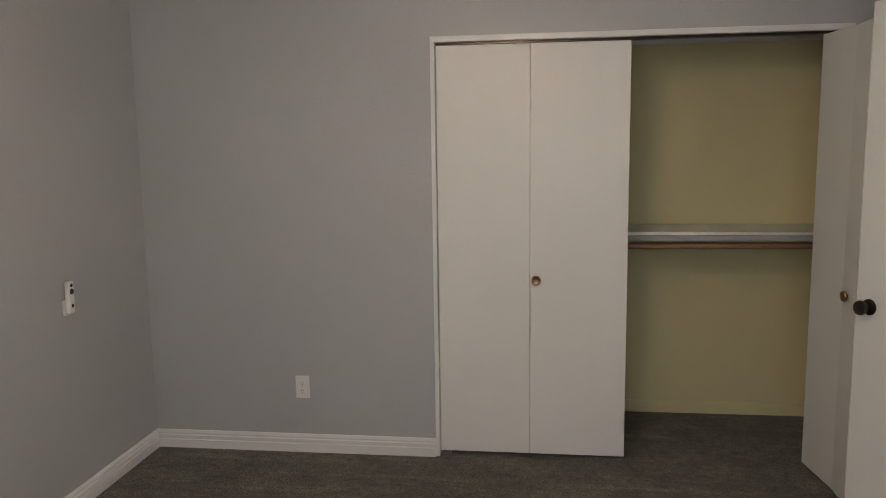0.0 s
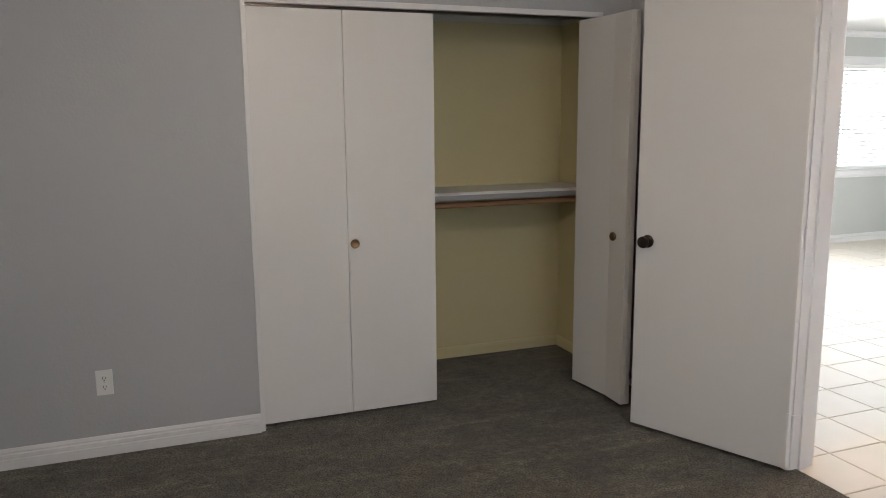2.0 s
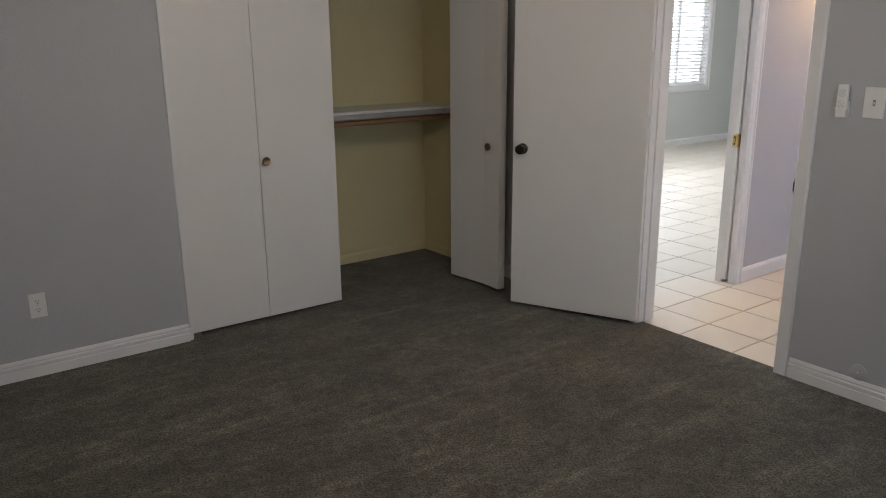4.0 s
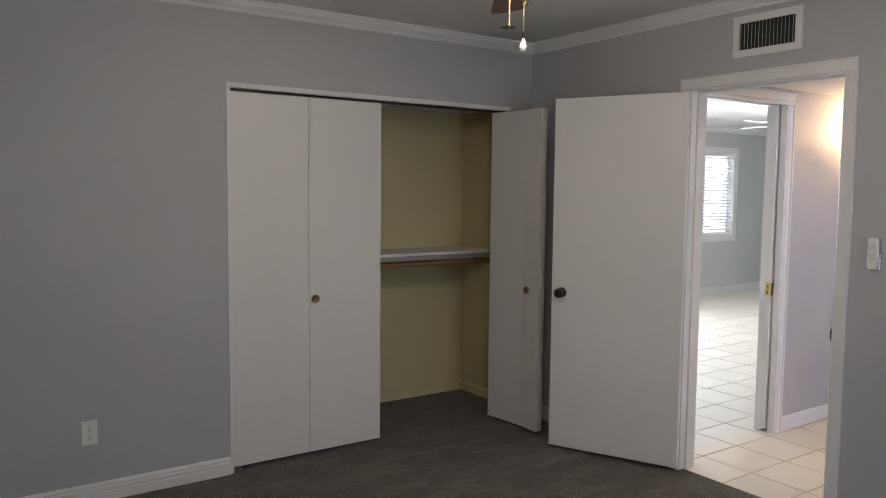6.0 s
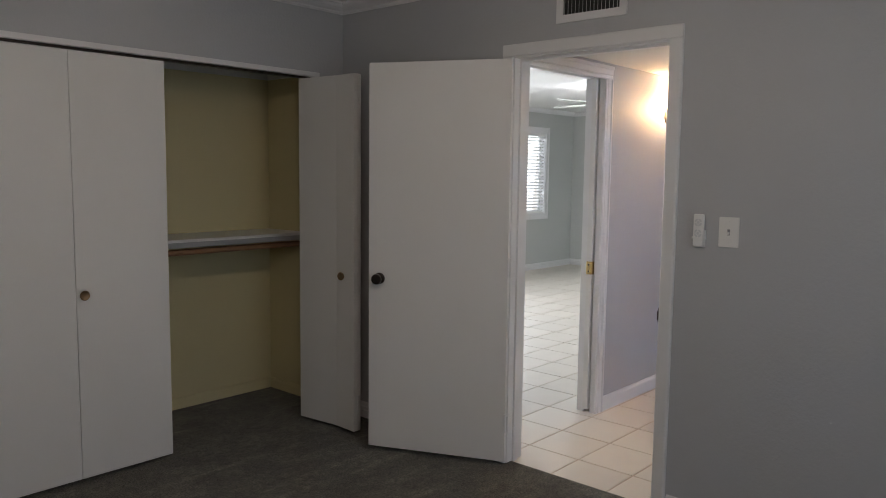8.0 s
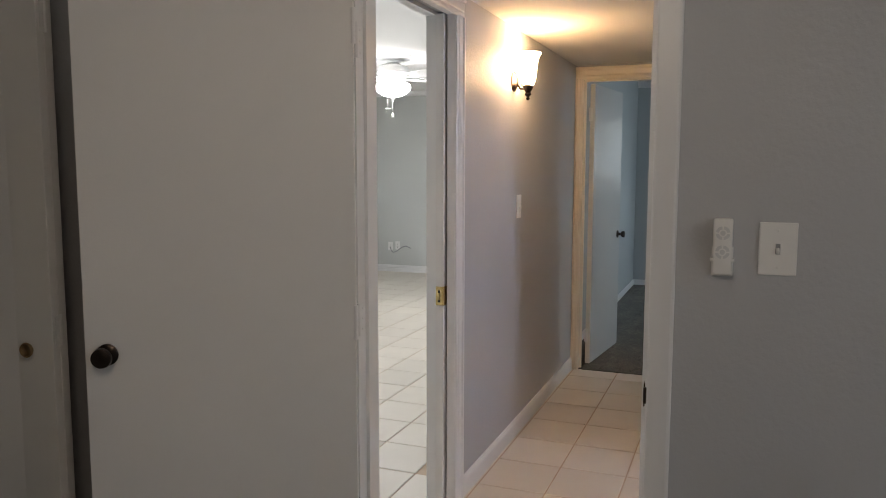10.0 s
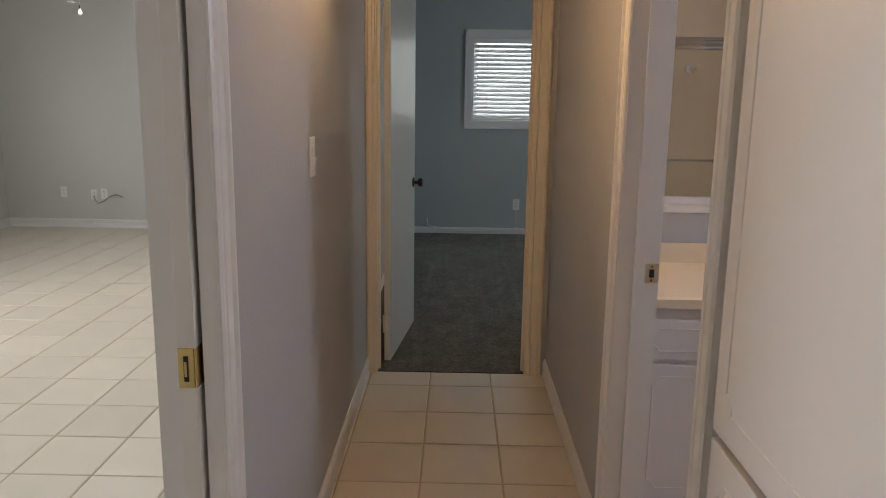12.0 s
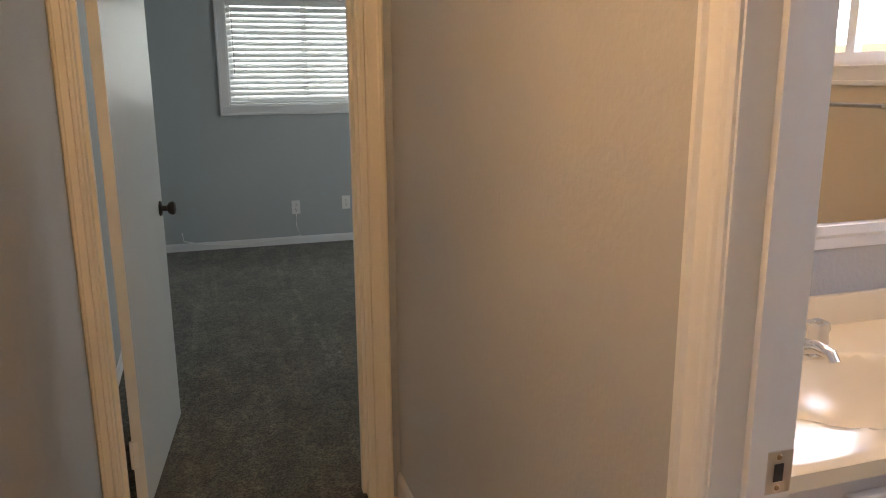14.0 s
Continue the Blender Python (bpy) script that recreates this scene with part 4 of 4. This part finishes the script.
structure("wall_bath_south", [(2.42, BX0, BS - 0.12, BS, 0, H), (BX0, BX1, BS - 0.12, BS, 0, BZ0), (BX0, BX1, BS - 0.12, BS, BZ1, H), (BX1, BE, BS - 0.12, BS, 0, H)], BEIGE,
          "cream painted bathroom window wall", "wall")
window("window_4", pose(BX1, BS, BZ0, 0, 0, 180), BX1 - BX0, BZ1 - BZ0, "small white-cased frosted bathroom window", blinds=False)
bar = base("towel_bar", "chrome towel bar below the bathroom window", "towel bar")
bm = bmesh.new()
tube(bm, [(3.5, BS + 0.06, 1.285), (4.1, BS + 0.06, 1.285)], 0.009, 12)
part("bar", bm, CHROME, bar, "", True)
for x in (3.5, 4.1):
    bm = bmesh.new()
    lathe(bm, [(0.022, 0), (0.022, 0.008), (0.011, 0.014), (0.011, 0.07), (0, 0.071)], 16, pose(x, BS, 1.285, -90, 0, 0))
    part("bracket", bm, CHROME, bar, "", True)

vanity = base("bathroom_vanity", "white painted bathroom vanity cabinet with routed fronts", "vanity", pose(4.278, 1.335, 0, 0, 0, -90))
for name, b in (("face_frame", (0, 1.25, 0.0, 0.02, 0.09, 0.766)), ("side_panel", (0, 0.02, 0.02, 0.538, 0.09, 0.766)), ("side_panel", (1.23, 1.25, 0.02, 0.538, 0.09, 0.766)),
                ("bottom_panel", (0.02, 1.23, 0.02, 0.538, 0.09, 0.11)), ("toe_kick", (0, 1.25, 0.06, 0.08, -0.004, 0.09))):
    bm = bmesh.new()
    box(bm, *b)
    part(name, bm, CABINET, vanity)
for x in (0.122, 0.395, 0.668, 0.941):
    f = routed_front(vanity, pose(x, 0, 0.661), 0.232, 0.134, inset=0.03, r=0.02)
    f.name = "drawer_front"
    routed_front(vanity, pose(x, 0, 0.345), 0.232, 0.466, inset=0.04, r=0.026)
    hinge(vanity, pose(x + 0.134, -0.004, 0.50, 0, 0, -90) @ Matrix.Diagonal((0.5, 0.5, 0.5, 1)), ANTIQUE, "small antique brass hinge")

bath_strike = base("strike_plate", "satin nickel strike plate in the bathroom door jamb", "strike plate")
bm = bmesh.new()
box(bm, 4.0995, 4.1025, 1.338, 1.378, 0.885, 0.943, 0.001)
sp = part("plate", bm, NICKEL, bath_strike)
bm = bmesh.new()
box(bm, 4.0988, 4.0998, 1.352, 1.366, 0.902, 0.926)
part("latch_hole", bm, DARK, sp)
for z in (0.893, 0.935):
    bm = bmesh.new()
    lathe(bm, [(0.004, 0), (0.003, 0.001), (0, 0.0012)], 10, pose(4.0995, 1.359, z, 0, -90, 0))
    part("screw", bm, ANTIQUE, sp)

# worktop with a moulded oval basin
bm = bmesh.new()
NX, NY = 44, 72
X0, X1, Y0, Y1 = 4.252, BE, 0.075, 1.338
SX, SY, RA, RB = 4.475, 0.80, 0.165, 0.25
top = [[None] * (NY + 1) for _ in range(NX + 1)]
for i in range(NX + 1):
    for j in range(NY + 1):
        x, y = X0 + (X1 - X0) * i / NX, Y0 + (Y1 - Y0) * j / NY
        d = math.hypot((x - SX) / RA, (y - SY) / RB)
        z = 0.80
        if d < 1:
            z -= 0.135 * (1 - d ** 2.6) ** 0.8
        if i == 0:
            z -= 0.004
        top[i][j] = bm.verts.new((x, y, z))
for i in range(NX):
    for j in range(NY):
        bm.faces.new((top[i][j], top[i + 1][j], top[i + 1][j + 1], top[i][j + 1]))
front_lo = [bm.verts.new((X0 - 0.001, Y0 + (Y1 - Y0) * j / NY, 0.768)) for j in range(NY + 1)]
for j in range(NY):
    bm.faces.new((top[0][j], top[0][j + 1], front_lo[j + 1], front_lo[j]))
box(bm, X0 + 0.002, X1, Y0, Y0 + 0.02, 0.766, 0.797)
counter = single("bathroom_counter", bm, MARBLE, "cream cultured marble vanity top with an oval basin", "countertop", smooth=True)
bm = bmesh.new()
lathe(bm, [(0.024, 0.0), (0.024, 0.003), (0.018, 0.005), (0.014, 0.003), (0, 0.0035)], 22, Matrix.Translation((SX + 0.02, SY, 0.6655)))
part("drain", bm, CHROME, counter, "round chrome basin drain", True)
bm = bmesh.new()
box(bm, BE - 0.02, BE - 0.0005, Y0, Y1, 0.7995, 0.876, 0.004)
single("backsplash", bm, MARBLE, "cream cultured marble backsplash behind the basin", "backsplash", smooth=True)

faucet = base("faucet", "chrome basin faucet with clear acrylic handles", "faucet", pose(4.66, 0.848, 0.80, 0, 0, -90))
bm = bmesh.new()
tube(bm, [(0, 0.0, 0.0), (0, -0.005, 0.022), (0, -0.04, 0.042), (0, -0.09, 0.055), (0, -0.125, 0.052), (0, -0.135, 0.038)], [0.024, 0.022, 0.018, 0.014, 0.012, 0.011], 16)
part("spout", bm, CHROME, faucet, "curved chrome spout", True)
bm = bmesh.new()
lathe(bm, [(0.004, 0), (0.004, 0.06), (0.007, 0.063), (0.007, 0.07), (0, 0.072)], 12, Matrix.Translation((0, 0.012, 0)))
part("lift_rod", bm, CHROME, faucet, "", True)
for x in (-0.082, 0.082):
    bm = bmesh.new()
    lathe(bm, [(0.030, 0), (0.030, 0.008), (0.026, 0.013), (0.014, 0.016), (0, 0.016)], 24, Matrix.Translation((x, 0, 0)))
    e = part("escutcheon", bm, CHROME, faucet, "round chrome escutcheon", True)
    bm = bmesh.new()
    lathe(bm, [(0.018, 0.017), (0.024, 0.024), (0.022, 0.05), (0.026, 0.062), (0.024, 0.072), (0, 0.075)], 24, Matrix.Translation((x, 0, 0)), 0.06, 6)
    part("handle", bm, ACRYLIC, faucet, "clear faceted acrylic handle", True)
    bm = bmesh.new()
    lathe(bm, [(0.012, 0.0755), (0.011, 0.078), (0, 0.0785)], 16, Matrix.Translation((x, 0, 0)))
    part("handle_cap", bm, CHROME, faucet, "chrome cap")

mirror = base("vanity_mirror", "large wall mirror above a white ledge moulding", "mirror", pose(BE, 1.335, 0, 0, 0, -90))
bm = bmesh.new()
box(bm, 0.0, 1.26, -0.008, -0.001, 1.054, 2.02, 0.001)
part("mirror_glass", bm, MIRROR, mirror)
bm = bmesh.new()
prism(bm, [(0, 0.992), (-0.012, 0.992), (-0.014, 1.018), (-0.022, 1.028), (-0.022, 1.050), (0, 1.052)], 0.0, 1.26, (1, 2, 0))
part("ledge", bm, TRIM, mirror, "white moulded ledge")
bm = bmesh.new()
lathe(bm, [(0.017, 0), (0.017, 0.006), (0.008, 0.010), (0.008, 0.022), (0.014, 0.028), (0.012, 0.036), (0, 0.038)], 18, pose(0.255, -0.008, 1.522, 90, 0, 0))
part("knob", bm, CHROME, mirror, "round chrome mirror knob", True)
bm = bmesh.new()
box(bm, 0.406, 0.410, -0.0095, -0.0075, 1.055, 2.019)
part("seam", bm, CHROME, mirror, "bright seam between mirror panes")

bar_light = base("vanity_light", "chrome vanity light bar with warm round bulbs", "wall lamp", pose(BE, 0.75, 2.16, 0, 0, -90))
bm = bmesh.new()
box(bm, -0.40, 0.40, -0.03, 0, -0.05, 0.05, 0.004)
part("backplate", bm, CHROME, bar_light)
for x in (-0.3, -0.1, 0.1, 0.3):
    bm = bmesh.new()
    bmesh.ops.create_uvsphere(bm, u_segments=20, v_segments=12, radius=0.045, matrix=Matrix.Translation((x, -0.075, 0)))
    part("bulb", bm, VANITY_GLOW, bar_light, "lit warm globe bulb", True)

structure("floor_bath", [(2.42, BE, BS, 1.455, -0.10, -0.004)], TILE, "cream tiled bathroom floor", "floor")
tub = base("bathtub", "cream enamel bathtub behind sliding glass doors", "bathtub")
bm = bmesh.new()
for x0, x1 in ((BW, 2.52), (3.20, 3.29)):
    box(bm, x0, x1, BS, BN, -0.004, 0.42, 0.01)
box(bm, 2.52, 3.20, BS, BS + 0.08, -0.004, 0.42, 0.01)
box(bm, 2.52, 3.20, BN - 0.08, BN, -0.004, 0.42, 0.01)
box(bm, 2.52, 3.20, BS + 0.08, BN - 0.08, -0.004, 0.08)
part("tub_body", bm, TUB, tub, "", True)

shower = base("shower_door", "sliding glass shower doors in a bright aluminium frame", "shower door")
bm = bmesh.new()
for z0, z1, out in ((1.690, 1.706, 0.030), (1.706, 1.718, 0.024), (1.718, 1.734, 0.030), (1.734, 1.744, 0.025), (1.744, 1.762, 0.032)):
    box(bm, 3.25 - out, 3.25 + out, BS, BN, z0, z1, 0.003)
part("top_rail", bm, CHROME, shower, "ribbed bright metal head rail")
bm = bmesh.new()
box(bm, 3.225, 3.275, BS, BN, 0.42, 0.445, 0.004)
part("bottom_rail", bm, ALU, shower)
bm = bmesh.new()
box(bm, 3.232, 3.268, BS, BS + 0.02, 0.445, 1.69, 0.002)
part("wall_channel", bm, ALU, shower, "bright metal channel on the wall")
for x, y0, y1, out in ((3.238, BS + 0.022, 0.34, 0), (3.262, 0.225, BN - 0.01, 1)):
    bm = bmesh.new()
    box(bm, x - 0.003, x + 0.003, y0, y1, 0.447, 1.69)
    g = part("glass_panel", bm, SHOWERGLASS, shower)
    g.visible_shadow = False
    bm = bmesh.new()
    box(bm, x - 0.007, x + 0.007, y0, y0 + 0.012, 0.447, 1.69, 0.002)
    part("stile", bm, ALU, g)
    if out:
        bm = bmesh.new()
        tube(bm, [(x + 0.035, y0 + 0.03, 1.077), (x + 0.035, y1 - 0.06, 1.077)], 0.007, 10)
        part("towel_rail", bm, CHROME, g, "chrome towel rail")
        for y in (y0 + 0.04, y1 - 0.08):
            bm = bmesh.new()
            lathe(bm, [(0.015, 0), (0.015, 0.006), (0.007, 0.010), (0.007, 0.034), (0.012, 0.038), (0.012, 0.046), (0, 0.048)], 16, pose(x + 0.003, y, 1.077, 0, 90, 0))
            part("rail_post", bm, BRONZE, g, "dark metal rail post", True)
    else:
        bm = bmesh.new()
        lathe(bm, [(0.011, 0), (0.011, 0.005), (0.005, 0.009), (0.005, 0.020), (0.011, 0.025), (0.009, 0.033), (0, 0.034)], 16, pose(x + 0.003, y0 + 0.045, 1.08, 0, 90, 0))
        part("knob", bm, NICKEL, g, "small metal pull knob", True)
        bm = bmesh.new()
        box(bm, x - 0.010, x + 0.014, y0 - 0.004, y0 + 0.026, 1.062, 1.098, 0.002)
        part("bumper", bm, DARK, g, "black plastic door bumper")

# cream tile edging on the window wall beside the tub
edging = base("shower_tile_edging", "column of cream glazed tiles beside the shower door", "tile edging", pose(3.296, BS, 0), kind="structure")
bm = bmesh.new()
box(bm, 0, 0.104, 0, 0.007, 0, 0.148, 0.002)
edge_mesh = mesh_of("tile", bm, SHOWERTILE)
for i in range(13):
    ob = new("tile", edge_mesh)
    ob.parent = edging
    ob.location = (0, 0, 0.002 + i * 0.151)

caddy = base("shower_caddy", "dark wire corner shower caddy on a tension pole", "shower caddy")
CX, CY = 2.72, -0.265
bm = bmesh.new()
tube(bm, [(CX, CY, 0.08), (CX, CY, 1.2)], 0.013, 12)
tube(bm, [(CX, CY, 1.19), (CX, CY, H)], 0.011, 12)
part("pole", bm, NICKEL, caddy, "", True)
for z in (0.958, 1.338):
    bm = bmesh.new()
    for zz in (0, 0.025, 0.055):
        tube(bm, [(CX - 0.02, CY + 0.02, z + zz), (CX - 0.10, CY + 0.10, z + zz), (CX - 0.06, CY + 0.20, z + zz), (CX + 0.06, CY + 0.20, z + zz), (CX + 0.20, CY + 0.05, z + zz), (CX + 0.18, CY - 0.04, z + zz), (CX + 0.02, CY - 0.02, z + zz)], 0.003, 6)
    for q in range(6):
        tube(bm, [(CX - 0.06 + q * 0.045, CY + 0.01, z), (CX - 0.06 + q * 0.03, CY + 0.19, z)], 0.002, 6)
    for px, py in ((-0.10, 0.10), (-0.06, 0.20), (0.06, 0.20), (0.20, 0.05), (0.18, -0.04)):
        tube(bm, [(CX + px, CY + py, z), (CX + px, CY + py, z + 0.055)], 0.002, 6)
    part("basket", bm, BRONZE, caddy, "dark wire basket")
    bm = bmesh.new()
    lathe(bm, [(0.014, z - 0.02), (0.020, z - 0.015), (0.020, z + 0.06), (0.014, z + 0.065)], 14, Matrix.Translation((CX, CY, 0)))
    part("collar", bm, BRONZE, caddy, "dark clamp collar", True)

# ---- outdoors ----
bm = bmesh.new()
box(bm, -150, 150, -150, 150, -0.35, -0.25)
single("ground", bm, GROUND, "pale dry soil around the house", "ground", "structure")
structure("exterior_wall_garden", [(-2, 16, 12.0, 12.2, -0.25, 1.7)], STUCCO, "pale stucco garden wall outside the living room", "garden wall")
structure("exterior_wall_side", [(13.0, 13.2, -6, 11.9, -0.25, 1.8)], STUCCO, "pale stucco garden wall outside the far bedroom", "garden wall")
random.seed(5)
for hx, hy in ((8.0, 11.2), (9.6, 11.0), (11.3, 11.3)):
    shrub = base("shrub", "leafy green shrub against the garden wall", "shrub", pose(hx, hy, -0.25), "garden shrubs")
    bm = bmesh.new()
    for s in range(5):
        a = s * 1.256
        tube(bm, [(0, 0, 0), (0.12 * math.cos(a), 0.12 * math.sin(a), 0.6), (0.35 * math.cos(a), 0.35 * math.sin(a), 1.3)], [0.03, 0.02, 0.008], 6)
    part("stems", bm, RODWOOD, shrub)
    bm = bmesh.new()
    for s in range(700):
        v = Vector((random.gauss(0, 0.33), random.gauss(0, 0.33), 1.25 + random.gauss(0, 0.45)))
        m4 = Matrix.Translation(v) @ Euler((random.random() * 6, random.random() * 6, random.random() * 6)).to_matrix().to_4x4()
        q = [bm.verts.new(m4 @ Vector(p)) for p in ((-0.05, 0, 0), (0, -0.022, 0.008), (0.055, 0, 0), (0, 0.022, 0.008))]
        bm.faces.new(q)
    part("leaves", bm, LEAF, shrub)

# ---- floor tiles, laid last ----
PX, PY, GAP = 0.325, 0.308, 0.007
TX, TY = 5.516, 2.048
grout = structure("floor_hall", [(2.335, 5.705, 1.34, 2.515, -0.10, -0.003), (2.42, RX, 2.515, LN, -0.10, -0.003)], GROUT, "cream ceramic tile floor with tan grout joints", "tile floor")


def tile_mesh(w, d):
    bm = bmesh.new()
    r, t = 0.004, 0.0
    lo = [bm.verts.new(p) for p in ((0, 0, -0.004), (w, 0, -0.004), (w, d, -0.004), (0, d, -0.004))]
    mid = [bm.verts.new((p[0], p[1], -0.0015)) for p in ((0, 0), (w, 0), (w, d), (0, d))]
    hi = [bm.verts.new((p[0], p[1], 0.0)) for p in ((r, r), (w - r, r), (w - r, d - r), (r, d - r))]
    for a, b in ((lo, mid), (mid, hi)):
        for k in range(4):
            bm.faces.new((a[k], a[(k + 1) % 4], b[(k + 1) % 4], b[k]))
    bm.faces.new(hi)
    return bm


full = mesh_of("tile", tile_mesh(PX - GAP, PY - GAP), TILE)
cache = {}
rest_v, rest_f = [], []
count = 0
for i in range(-11, 15):
    for j in range(-4, 17):
        x0, y0 = TX + i * PX + GAP / 2, TY + j * PY + GAP / 2
        x1, y1 = x0 + PX - GAP, y0 + PY - GAP
        lim = (2.337, 5.703, 1.345, 2.515) if y0 < 2.4 else (2.424, RX, 2.40, LN)
        if y0 < 2.4 and y1 > 2.45 and x0 < 3.3:
            lim = (2.337, 5.703, 1.345, 9)
        cx0, cx1, cy0, cy1 = max(x0, lim[0]), min(x1, lim[1]), max(y0, lim[2]), min(y1, lim[3])
        if cx1 - cx0 < 0.012 or cy1 - cy0 < 0.012:
            continue
        whole = abs(cx1 - cx0 - x1 + x0) < 1e-6 and abs(cy1 - cy0 - y1 + y0) < 1e-6
        if x0 < 7.2 and count < 300:
            key = (round(cx1 - cx0, 4), round(cy1 - cy0, 4))
            me = full if whole else cache.setdefault(key, None) or mesh_of("tile", tile_mesh(*key), TILE)
            cache[key] = me
            ob = new("tile", me)
            ob.parent = grout
            ob.location = (cx0, cy0, random.uniform(-0.0004, 0.0004))
            ob.rotation_euler = (random.gauss(0, 0.0006), random.gauss(0, 0.0006), 0)
            count += 1
        else:
            n = len(rest_v)
            rest_v += [(cx0, cy0, -0.004), (cx1, cy0, -0.004), (cx1, cy1, -0.004), (cx0, cy1, -0.004), (cx0, cy0, 0), (cx1, cy0, 0), (cx1, cy1, 0), (cx0, cy1, 0)]
            rest_f += [(n + 4, n + 5, n + 6, n + 7), (n, n + 1, n + 5, n + 4), (n + 1, n + 2, n + 6, n + 5), (n + 2, n + 3, n + 7, n + 6), (n + 3, n, n + 4, n + 7)]
me = bpy.data.meshes.new("tiles_far")
me.from_pydata(rest_v, [], rest_f)
me.materials.append(TILE)
far_tiles = tagged(new("tiles_far", me), kind="stuff")
far_tiles.parent = grout
